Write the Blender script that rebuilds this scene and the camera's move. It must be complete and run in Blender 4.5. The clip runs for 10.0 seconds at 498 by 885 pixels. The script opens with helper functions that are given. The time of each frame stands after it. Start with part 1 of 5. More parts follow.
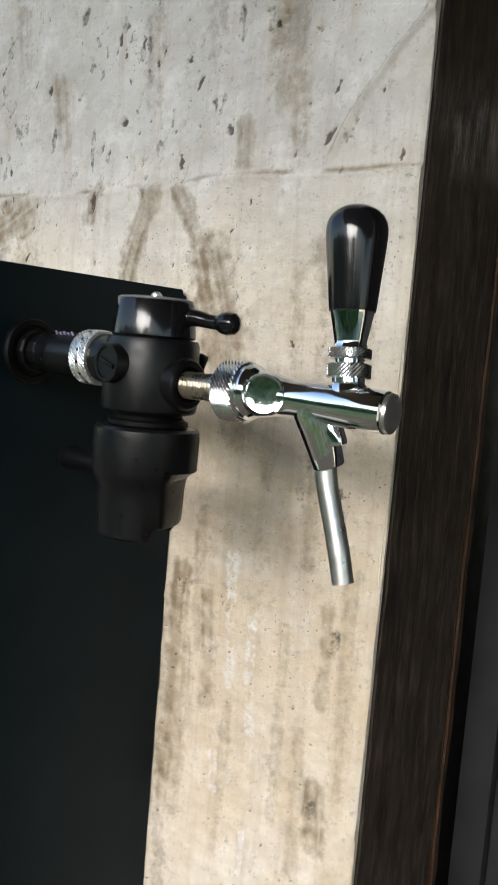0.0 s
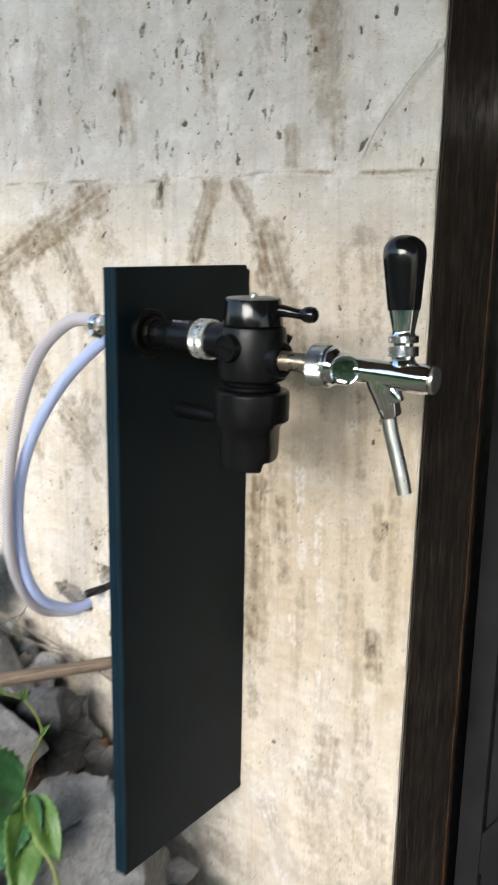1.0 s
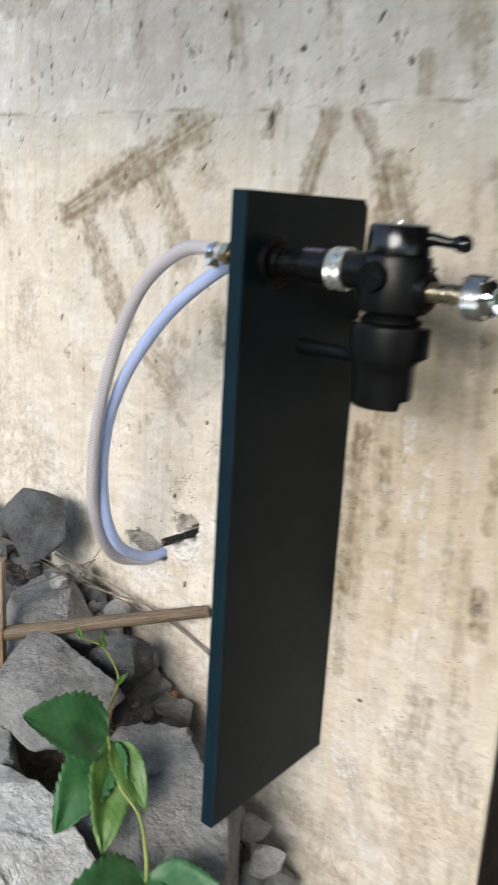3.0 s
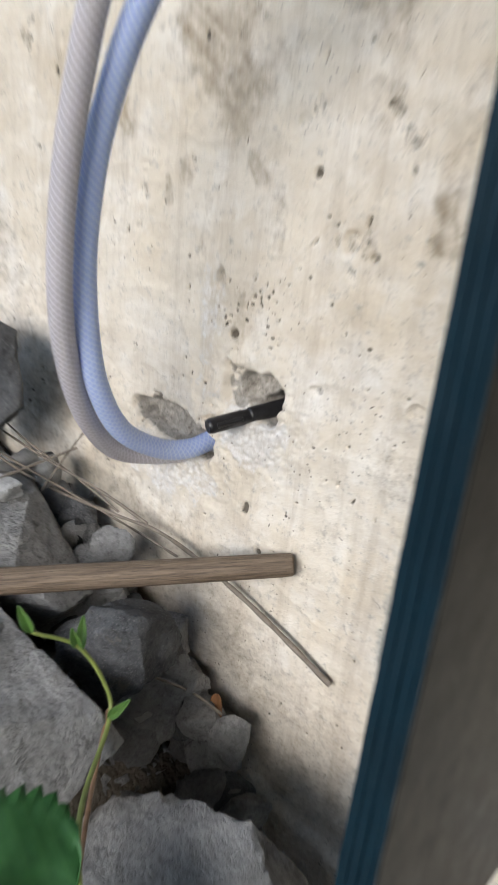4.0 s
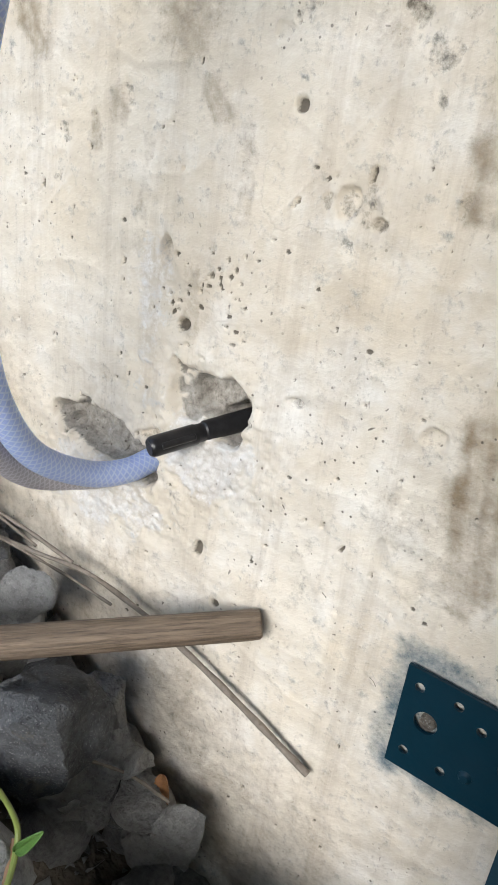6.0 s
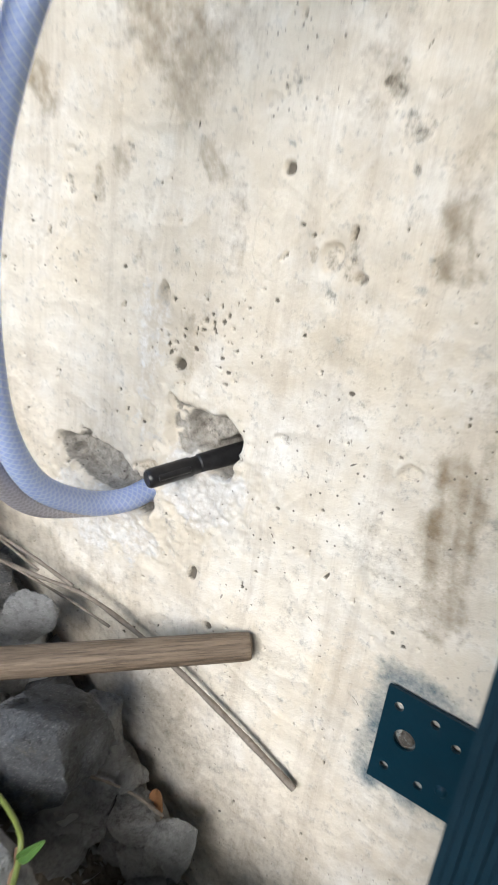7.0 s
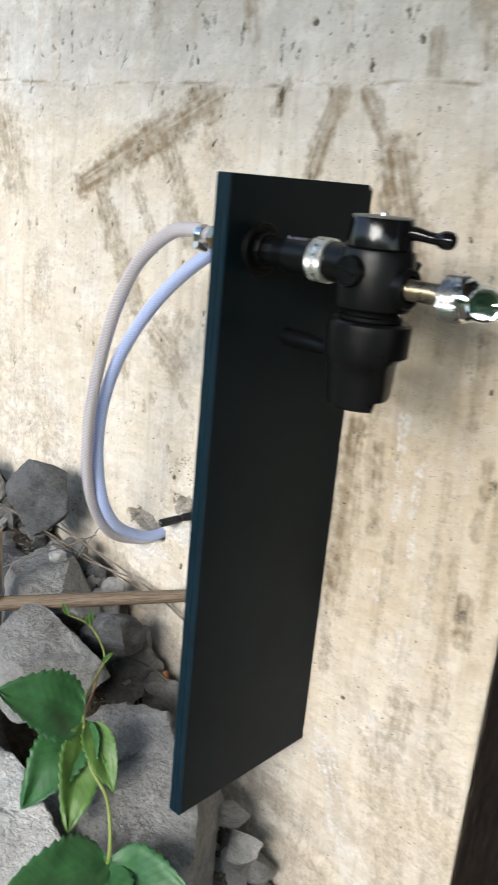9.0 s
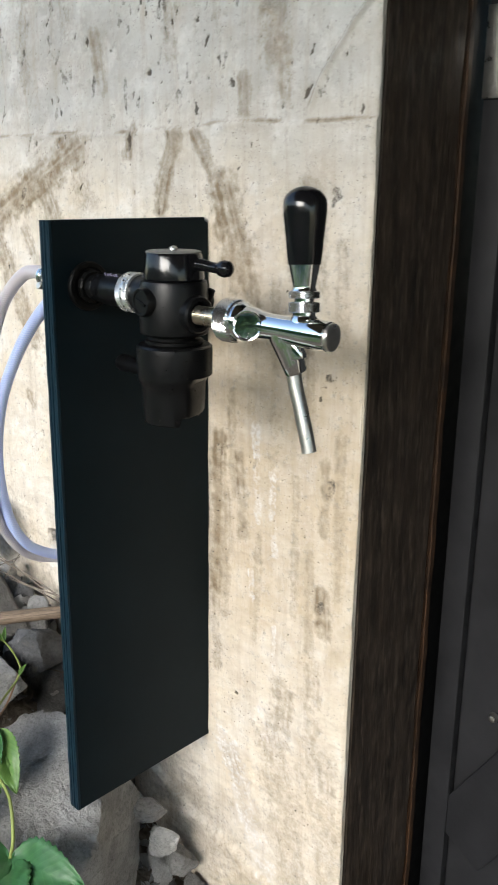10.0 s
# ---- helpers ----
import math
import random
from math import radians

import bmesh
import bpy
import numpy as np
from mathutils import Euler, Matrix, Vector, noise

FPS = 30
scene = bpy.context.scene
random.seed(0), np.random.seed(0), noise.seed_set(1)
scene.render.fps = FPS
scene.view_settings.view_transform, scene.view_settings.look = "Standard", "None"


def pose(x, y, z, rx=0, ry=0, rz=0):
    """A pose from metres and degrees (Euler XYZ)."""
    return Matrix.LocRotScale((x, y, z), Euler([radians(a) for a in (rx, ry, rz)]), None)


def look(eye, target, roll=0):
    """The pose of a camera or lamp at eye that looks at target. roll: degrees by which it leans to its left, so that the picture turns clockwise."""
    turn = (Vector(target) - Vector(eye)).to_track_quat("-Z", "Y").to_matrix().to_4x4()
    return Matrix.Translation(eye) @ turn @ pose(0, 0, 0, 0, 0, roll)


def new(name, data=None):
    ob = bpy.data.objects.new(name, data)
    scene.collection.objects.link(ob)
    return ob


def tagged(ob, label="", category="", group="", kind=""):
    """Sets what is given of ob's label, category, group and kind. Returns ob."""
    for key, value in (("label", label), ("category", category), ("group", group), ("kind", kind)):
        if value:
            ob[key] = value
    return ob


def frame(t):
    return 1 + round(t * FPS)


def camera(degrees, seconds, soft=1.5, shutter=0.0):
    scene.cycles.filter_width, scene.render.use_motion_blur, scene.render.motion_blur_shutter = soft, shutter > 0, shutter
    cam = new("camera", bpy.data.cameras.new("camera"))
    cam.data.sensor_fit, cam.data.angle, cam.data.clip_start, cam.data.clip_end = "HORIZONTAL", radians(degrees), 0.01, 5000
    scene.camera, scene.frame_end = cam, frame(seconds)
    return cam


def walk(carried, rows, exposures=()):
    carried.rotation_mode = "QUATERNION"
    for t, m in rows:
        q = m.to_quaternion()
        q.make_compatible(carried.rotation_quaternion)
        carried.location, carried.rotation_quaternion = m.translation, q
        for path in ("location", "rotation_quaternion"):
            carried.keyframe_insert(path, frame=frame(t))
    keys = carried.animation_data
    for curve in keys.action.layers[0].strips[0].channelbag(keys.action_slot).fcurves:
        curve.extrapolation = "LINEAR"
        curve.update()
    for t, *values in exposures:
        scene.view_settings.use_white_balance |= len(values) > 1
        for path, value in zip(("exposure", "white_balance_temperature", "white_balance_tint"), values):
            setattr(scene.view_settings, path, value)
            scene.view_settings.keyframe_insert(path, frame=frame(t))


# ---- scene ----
cam = camera(32.1, 10.0, shutter=0.5)
# seconds, stops, white balance
EXPOSURES = [(0, 1.22, 6300, 9), (0.6, 1.20, 6300, 9), (1.0, 1.28, 6300, 9), (1.5, 1.24, 6300, 9), (2.0, 1.06, 6320, 9), (3.2, 1.08, 6320, 9), (4.5, 0.84, 6130, 10), (5.0, 0.95, 6130, 9), (6.5, 1.09, 6110, 8), (7.0, 1.19, 6090, 8), (7.5, 1.24, 6170, 8), (8.0, 1.18, 6270, 8), (8.5, 1.15, 6270, 8), (9.0, 1.22, 6300, 8), (9.5, 1.20, 6330, 8), (10, 1.31, 6310, 8)]
PATH = [
    (0, (0.556, -0.573, 0.863), (-0.682, 0.985, 0.663), 4.7),
    (0.5, (0.575, -0.635, 0.922), (-0.645, 0.908, 0.561), 1.2),
    (1, (0.619, -0.793, 0.943), (-0.555, 0.761, 0.488), 1.0),
    (1.5, (0.635, -0.861, 0.946), (-0.56, 0.666, 0.456), 0.6),
    (2, (0.621, -0.86, 0.941), (-0.575, 0.661, 0.437), 1.3),
    (2.5, (0.612, -0.855, 0.935), (-0.572, 0.676, 0.429), 2.3),
    (3, (0.515, -0.832, 0.896), (-0.664, 0.701, 0.383), 3.4),
    (3.2, (0.432, -0.772, 0.858), (-0.752, 0.75, 0.326), 3.9),
    (4.3, (0.034, -0.363, 0.659), (-1.019, 1.081, -0.239), 7.4),
    (4.5, (0.015, -0.348, 0.654), (-0.997, 1.123, -0.248), 7.6),
    (5, (0.014, -0.324, 0.655), (-0.97, 1.167, -0.246), 8.0),
    (6.5, (0.017, -0.331, 0.661), (-0.967, 1.178, -0.208), 8.1),
    (6.8, (0.019, -0.33, 0.665), (-0.967, 1.184, -0.193), 8.3),
    (7, (0.03, -0.348, 0.68), (-0.961, 1.173, -0.159), 8.4),
    (7.3, (0.071, -0.407, 0.719), (-0.936, 1.103, -0.12), 7.7),
    (7.5, (0.124, -0.484, 0.748), (-0.906, 1.05, -0.017), 7.7),
    (8, (0.29, -0.695, 0.808), (-0.83, 0.863, 0.246), 6.8),
    (8.5, (0.442, -0.782, 0.901), (-0.751, 0.715, 0.321), 6.2),
    (9, (0.555, -0.762, 0.917), (-0.711, 0.669, 0.324), 5.4),
    (9.5, (0.67, -0.711, 0.945), (-0.629, 0.692, 0.359), 2.5),
    (10, (0.736, -0.691, 0.947), (-0.582, 0.704, 0.384), 0.7),
]
walk(cam, [(t, look(eye, target, roll)) for t, eye, target, roll in PATH], EXPOSURES)

# ---- light ----
world = bpy.data.worlds.new("sky")
scene.world = world
world.use_nodes = True
wn = world.node_tree.nodes
sky = wn.new("ShaderNodeTexSky")
sky.sky_type = "NISHITA"
sky.sun_disc = False
sky.sun_elevation = radians(21)
sky.sun_rotation = radians(167)
sky.air_density, sky.dust_density, sky.ozone_density = 1.0, 1.0, 1.0
world.node_tree.links.new(sky.outputs[0], wn["Background"].inputs[0])
wn["Background"].inputs[1].default_value = 0.15
sun = new("sun", bpy.data.lights.new("sun", "SUN"))
sun.data.energy, sun.data.angle, sun.data.color = 3.0, radians(38), (1.0, 0.97, 0.93)
sun.matrix_world = look((0.20 * 5, -0.90 * 5, 0.35 * 5), (0, 0, 0))


# ---- helpers of this scene ----
def finish(me, smooth):
    if smooth:
        me.shade_smooth()
        me.set_sharp_from_angle(angle=radians(smooth))


def part(name, bm, material, parent=None, label="", smooth=35):
    """Links a bmesh as one mesh object under a thing or a part."""
    me = bpy.data.meshes.new(name)
    bm.to_mesh(me)
    bm.free()
    me.materials.append(material)
    finish(me, smooth)
    ob = new(name, me)
    ob.parent = parent
    return tagged(ob, label)


def thing(name, label, category, group="", kind=""):
    ob = new(name)
    ob.empty_display_size = 0.02
    return tagged(ob, label, category, group, kind)


def box(x0, x1, y0, y1, z0, z1, bevel=0.0, bm=None):
    bm = bm or bmesh.new()
    made = bmesh.ops.create_cube(bm, size=1)["verts"]
    for v in made:
        v.co = ((x0 + x1) / 2 + v.co.x * (x1 - x0), (y0 + y1) / 2 + v.co.y * (y1 - y0), (z0 + z1) / 2 + v.co.z * (z1 - z0))
    if bevel:
        edges = list({e for v in made for e in v.link_edges})
        bmesh.ops.bevel(bm, geom=edges, offset=bevel, segments=2, affect="EDGES", profile=0.5)
    return bm


def lathe(profile, base, axis, segs=40, bm=None, knurl=0.0, rows=()):
    """Turns a profile of (radius, height) round an axis; knurled on the rows named."""
    bm = bm or bmesh.new()
    m = Matrix.Translation(base) @ Vector(axis).to_track_quat("Z", "Y").to_matrix().to_4x4()
    rings = []
    for j, (r, h) in enumerate(profile):
        if r < 1e-6:
            rings.append([bm.verts.new(m @ Vector((0, 0, h)))])
            continue
        ring = []
        for i in range(segs):
            a = 2 * math.pi * i / segs
            rr = r + (knurl if j in rows and (i + j) % 2 else 0.0)
            ring.append(bm.verts.new(m @ Vector((rr * math.cos(a), rr * math.sin(a), h))))
        rings.append(ring)
    for a, b in zip(rings, rings[1:]):
        for i in range(segs):
            k = (i + 1) % segs
            if len(a) == 1 and len(b) > 1:
                bm.faces.new((a[0], b[k], b[i]))
            elif len(b) == 1 and len(a) > 1:
                bm.faces.new((a[i], a[k], b[0]))
            elif len(a) > 1:
                bm.faces.new((a[i], a[k], b[k], b[i]))
    bmesh.ops.recalc_face_normals(bm, faces=bm.faces[:])
    return bm


def rod(p, q, r, r2=None, segs=24, bevel=0.0, bm=None):
    """A closed round bar from p to q with eased ends."""
    p, q = Vector(p), Vector(q)
    d, r2 = (q - p).length, r if r2 is None else r2
    e = bevel or min(r, r2) * 0.15
    return lathe([(0, 0), (r - e, 0), (r, e), (r2, d - e), (r2 - e, d), (0, d)], p, q - p, segs, bm)


def spline(points, steps=10):
    """A smooth line through the points."""
    p = [Vector(a) for a in points]
    p = [2 * p[0] - p[1]] + p + [2 * p[-1] - p[-2]]
    out = []
    for a, b, c, d in zip(p, p[1:], p[2:], p[3:]):
        for i in range(steps):
            t = i / steps
            out.append(0.5 * (2 * b + (c - a) * t + (2 * a - 5 * b + 4 * c - d) * t * t + (3 * b - a - 3 * c + d) * t ** 3))
    return out + [p[-2]]


def tube(line, radius, segs=16, bm=None, caps=True):
    """A tube along a line; radius is a number or a function of the share of the way. UV: length in metres, turn."""
    bm = bm or bmesh.new()
    uv = bm.loops.layers.uv.verify()
    rings, far, n = [], [0.0], len(line)
    side = Vector((0.3, 0.2, 1)).cross(line[1] - line[0]).normalized()
    for i, p in enumerate(line):
        ahead = (line[min(i + 1, n - 1)] - line[max(i - 1, 0)]).normalized()
        side = (side - side.dot(ahead) * ahead).normalized()
        up = ahead.cross(side)
        r = radius(i / (n - 1)) if callable(radius) else radius
        rings.append([bm.verts.new(p + r * (math.cos(a) * side + math.sin(a) * up)) for a in (2 * math.pi * k / segs for k in range(segs))])
        if i:
            far.append(far[-1] + (p - line[i - 1]).length)
    for i in range(n - 1):
        for k in range(segs):
            m = (k + 1) % segs
            f = bm.faces.new((rings[i][k], rings[i][m], rings[i + 1][m], rings[i + 1][k]))
            for loop, (u, v) in zip(f.loops, ((far[i], k), (far[i], k + 1), (far[i + 1], k + 1), (far[i + 1], k))):
                loop[uv].uv = (u, v / segs)
    if caps:
        bm.faces.new(rings[0][::-1])
        bm.faces.new(rings[-1])
    return bm


def lump(seed, size=(1, 1, 1), subdiv=3, flats=9, rough=0.02, round_=0.05, cuts=(), near=0.55):
    """An angular stone: a ball cut by random planes, stretched to its size, then roughened."""
    rnd = random.Random(seed)
    bm = bmesh.new()
    bmesh.ops.create_icosphere(bm, subdivisions=subdiv, radius=1)
    planes = []
    for _ in range(flats):
        n = Vector((rnd.gauss(0, 1), rnd.gauss(0, 1), rnd.gauss(0, 1))).normalized()
        planes.append((n, rnd.uniform(near, near + 0.33)))
    planes += [(Vector(n).normalized(), far) for n, far in cuts]
    off = Vector((seed * 3.1, seed * 1.7, 0))
    mean = sum(size) / 3
    for v in bm.verts:
        d = v.co.normalized()
        warp = (d + 0.025 * Vector((noise.noise(d * 3 + off), noise.noise(d * 3 - off), noise.noise(d * 3 + 2 * off)))).normalized()
        far = min([1.0] + [h / max(warp.dot(n), 1e-3) for n, h in planes if warp.dot(n) > 0.05])
        far = far * (1 - round_) + round_ * min(far, 0.8)
        far *= 1.06
        p = Vector((d.x * size[0], d.y * size[1], d.z * size[2])) * far * 0.55
        q = p / mean
        chip = abs(noise.noise(q * 9 + off)) - 0.25
        ledge = 3.0 * noise.noise(q * 2.6 - off)
        ledge = round(ledge) + 0.35 * (ledge - round(ledge))
        lift = rough * (0.7 * ledge + 0.6 * noise.noise(q * 3.5 + off) + 0.5 * chip + 0.22 * noise.noise(q * 24 + off))
        v.co = p + d * lift * mean
    return bm


# ---- materials ----
class Mat:
    """A node material with a few short hands."""

    def __init__(self, name, rough=0.6, metal=0.0, spec=0.5):
        self.m = bpy.data.materials.new(name)
        self.m.use_nodes = True
        self.t = self.m.node_tree
        self.b = self.t.nodes["Principled BSDF"]
        self.b.inputs["Roughness"].default_value = rough
        self.b.inputs["Metallic"].default_value = metal
        self.b.inputs["Specular IOR Level"].default_value = spec

    def node(self, kind, **sets):
        n = self.t.nodes.new("ShaderNode" + kind)
        for k, v in sets.items():
            if k in n.inputs:
                n.inputs[k].default_value = v
        return n

    def link(self, a, b):
        self.t.links.new(a, b)

    def coords(self, which="Object", scale=(1, 1, 1), turn=(0, 0, 0)):
        c = self.t.nodes.new("ShaderNodeTexCoord")
        mp = self.t.nodes.new("ShaderNodeMapping")
        mp.inputs["Scale"].default_value = scale
        mp.inputs["Rotation"].default_value = turn
        self.link(c.outputs[which], mp.inputs[0])
        return mp.outputs[0]

    def noise(self, at, scale, detail=4.0, rough=0.55, low=0.3, high=0.7):
        n = self.node("TexNoise", Scale=scale, Detail=detail, Roughness=rough)
        self.link(at, n.inputs["Vector"])
        return self.ramp(n.outputs[0], low, high)

    def ramp(self, value, low, high, a=0.0, b=1.0):
        r = self.node("MapRange")
        for i, v in zip((1, 2, 3, 4), (low, high, a, b)):
            r.inputs[i].default_value = v
        self.link(value, r.inputs[0])
        return r.outputs[0]

    def mul(self, a, b, how="MULTIPLY"):
        n = self.t.nodes.new("ShaderNodeMath")
        n.operation = how
        for i, v in enumerate((a, b)):
            if isinstance(v, (int, float)):
                n.inputs[i].default_value = v
            else:
                self.link(v, n.inputs[i])
        return n.outputs[0]

    def mix(self, f, a, b):
        n = self.t.nodes.new("ShaderNodeMix")
        n.data_type = "RGBA"
        for i, v in ((0, f), (6, a), (7, b)):
            if isinstance(v, (int, float)):
                n.inputs[i].default_value = v
            elif isinstance(v, tuple):
                n.inputs[i].default_value = (*v, 1)
            else:
                self.link(v, n.inputs[i])
        return n.outputs[2]

    def color(self, c):
        if isinstance(c, tuple):
            self.b.inputs["Base Color"].default_value = (*c, 1)
        else:
            self.link(c, self.b.inputs["Base Color"])
        return self

    def rough(self, value):
        self.link(value, self.b.inputs["Roughness"])
        return self

    def bump(self, height, strength=0.3, dist=0.002):
        n = self.node("Bump", Strength=strength, Distance=dist)
        self.link(height, n.inputs["Height"])
        self.link(n.outputs[0], self.b.inputs["Normal"])
        return self


def concrete():
    k = Mat("limewashed_concrete", 0.88, spec=0.25)
    at = k.coords()
    wear_shade = k.node("Attribute")
    wear_shade.attribute_name = "wear_shade"
    sep = k.node("SeparateColor")
    k.link(wear_shade.outputs["Color"], sep.inputs[0])
    stain_shade, pit_dark, spray = sep.outputs[0], sep.outputs[1], sep.outputs[2]
    rawn = k.node("Attribute")
    rawn.attribute_name = "raw_shade"
    raw_shade = rawn.outputs["Fac"]
    limen = k.node("Attribute")
    limen.attribute_name = "lime"
    lsep = k.node("SeparateColor")
    k.link(limen.outputs["Color"], lsep.inputs[0])
    lime, wash = lsep.outputs[0], lsep.outputs[1]
    cloud = k.noise(at, 5, 6, 0.65, 0.35, 0.68)
    fine = k.noise(at, 95, 6, 0.7, 0.3, 0.72)
    grit = k.noise(at, 420, 3, 0.6, 0.25, 0.75)
    blot = k.noise(at, 16, 7, 0.68, 0.5, 0.72)
    streak = k.noise(k.coords(scale=(30, 1, 2.2), turn=(0, radians(4), 0)), 1.6, 7, 0.72, 0.50, 0.70)
    c = k.mix(cloud, (0.57, 0.50, 0.40), (0.70, 0.645, 0.56))
    c = k.mix(k.mul(k.noise(at, 11, 5, 0.6, 0.5, 0.68), 0.55), c, (0.64, 0.545, 0.41))
    c = k.mix(k.mul(k.noise(at, 8.3, 6, 0.66, 0.54, 0.70), 0.6), c, (0.74, 0.73, 0.71))
    z = k.node("SeparateXYZ")
    k.link(at, z.inputs[0])
    high = k.ramp(k.mul(z.outputs[2], k.mul(k.noise(at, 6, 4, 0.6, 0.2, 0.8), 0.14), "ADD"), 0.98, 1.12)
    c = k.mix(high, c, k.mix(cloud, (0.40, 0.385, 0.355), (0.60, 0.59, 0.565)))
    c = k.mix(k.mul(k.noise(at, 21, 7, 0.7, 0.50, 0.64), 0.4), c, (0.76, 0.74, 0.705))
    c = k.mix(k.mul(wash, k.ramp(k.noise(k.coords(scale=(30, 1, 2.0)), 1.3, 7, 0.7, 0.3, 0.7), 0, 1, 0.35, 1.0)), c, (0.43, 0.335, 0.215))
    c = k.mix(k.mul(blot, 0.42), c, (0.36, 0.30, 0.225))
    c = k.mix(k.mul(streak, 0.5), c, (0.37, 0.30, 0.22))
    c = k.mix(k.mul(k.ramp(fine, 0.55, 1.0), 0.35), c, (0.74, 0.71, 0.66))
    c = k.mix(k.mul(k.ramp(grit, 0.75, 1.0), 0.35), c, (0.34, 0.29, 0.23))
    # fine hair cracks
    cr = k.node("TexVoronoi", Scale=9.0)
    cr.feature = "DISTANCE_TO_EDGE"
    warp = k.node("TexNoise", Scale=14.0, Detail=5.0)
    k.link(at, warp.inputs["Vector"])
    mixv = k.node("VectorMath")
    mixv.operation = "MULTIPLY_ADD"
    k.link(warp.outputs["Color"], mixv.inputs[0])
    mixv.inputs[1].default_value = (0.16, 0.16, 0.16)
    k.link(at, mixv.inputs[2])
    k.link(mixv.outputs[0], cr.inputs["Vector"])
    crack = k.mul(k.ramp(cr.outputs["Distance"], 0.0, 0.014, 1.0, 0.0), k.noise(at, 7, 3, 0.6, 0.56, 0.66))
    c = k.mix(k.mul(crack, 0.12), c, (0.24, 0.20, 0.15))
    mott = k.noise(at, 210, 6, 0.75, 0.3, 0.7)
    torn = k.mul(k.mul(k.mul(fine, 0.5), k.mul(mott, 0.5), "ADD"), 0.5, "SUBTRACT")
    smear_shade = k.ramp(k.mul(stain_shade, k.mul(torn, 0.9), "ADD"), 0.06, 0.95)
    c = k.mix(smear_shade, c, k.mix(mott, (0.135, 0.098, 0.058), (0.30, 0.23, 0.15)))
    chalk = k.ramp(k.mul(lime, k.mul(torn, 0.9), "ADD"), 0.22, 0.55)
    c = k.mix(chalk, c, k.mix(mott, (0.50, 0.455, 0.405), (0.80, 0.775, 0.74)))
    # bare grey concrete, its tone also holding the shade of the holes
    bare = k.ramp(k.mul(raw_shade, k.mul(torn, 0.8), "ADD"), 0.25, 0.55)
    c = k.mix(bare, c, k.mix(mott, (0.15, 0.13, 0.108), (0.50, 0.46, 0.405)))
    # pin holes, their grime and inner shade coloured near black
    pins = 0
    for scale, size, share in ((120.0, 0.16, 0.80), (230.0, 0.2, 0.72)):
        vo = k.node("TexVoronoi", Scale=scale)
        k.link(mixv.outputs[0] if scale < 200 else at, vo.inputs["Vector"])
        cs = k.node("SeparateColor")
        k.link(vo.outputs["Color"], cs.inputs[0])
        one = k.mul(k.ramp(vo.outputs["Distance"], size * 0.6, size, 1.0, 0.0), k.ramp(cs.outputs[0], share, share + 0.02))
        one = k.mul(one, k.noise(at, 9, 3, 0.6, 0.46, 0.58))
        pins = one if isinstance(pins, int) else k.mul(pins, one, "MAXIMUM")
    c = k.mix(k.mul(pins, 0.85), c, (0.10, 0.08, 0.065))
    # pits take grime and recess shade as one near-black colour
    c = k.mix(k.ramp(k.mul(pit_dark, k.mul(torn, 0.9), "ADD"), 0.20, 0.62, 0.0, 0.88), c, (0.065, 0.052, 0.039))
    c = k.mix(k.ramp(k.mul(spray, k.mul(torn, 0.7), "ADD"), 0.05, 0.95), c, (0.012, 0.060, 0.095))
    k.color(c)
    h = k.mul(k.mul(fine, 0.6), k.mul(grit, 0.4), "ADD")
    h = k.mul(h, k.mul(k.mul(pins, 1.6), k.mul(crack, 0.4), "ADD"), "SUBTRACT")
    h = k.mul(h, k.mul(k.mul(k.mul(bare, chalk, "MAXIMUM"), mott), 2.6), "ADD")
    folds = k.noise(k.coords(scale=(1.0, 1.0, 2.0), turn=(0, radians(28), 0)), 20, 2, 0.5, 0.25, 0.75)
    h = k.mul(h, k.mul(folds, 4.0), "ADD")
    return k.bump(h, 0.42, 0.0016).m


def paint(name, a, b, low, high, spec=0.5, grain=0.15):
    k = Mat(name, low, spec=spec)
    at = k.coords()
    k.color(k.mix(k.noise(at, 14, 5), a, b))
    k.rough(k.ramp(k.noise(at, 60, 4, 0.6), 0, 1, low, high))
    return k.bump(k.noise(at, 350, 3), grain, 0.0004).m


def plain(name, c, rough, metal=0.0, var=0.12, scale=120, bump=0.06, spec=0.5):
    k = Mat(name, rough, metal, spec)
    at = k.coords()
    n = k.noise(at, scale, 4)
    k.color(k.mix(n, tuple(v * (1 - var) for v in c), tuple(min(1, v * (1 + var)) for v in c)))
    k.rough(k.ramp(k.noise(at, scale * 0.4, 3), 0, 1, rough * 0.8, min(1, rough * 1.25)))
    return k.bump(n, bump, 0.0004).m


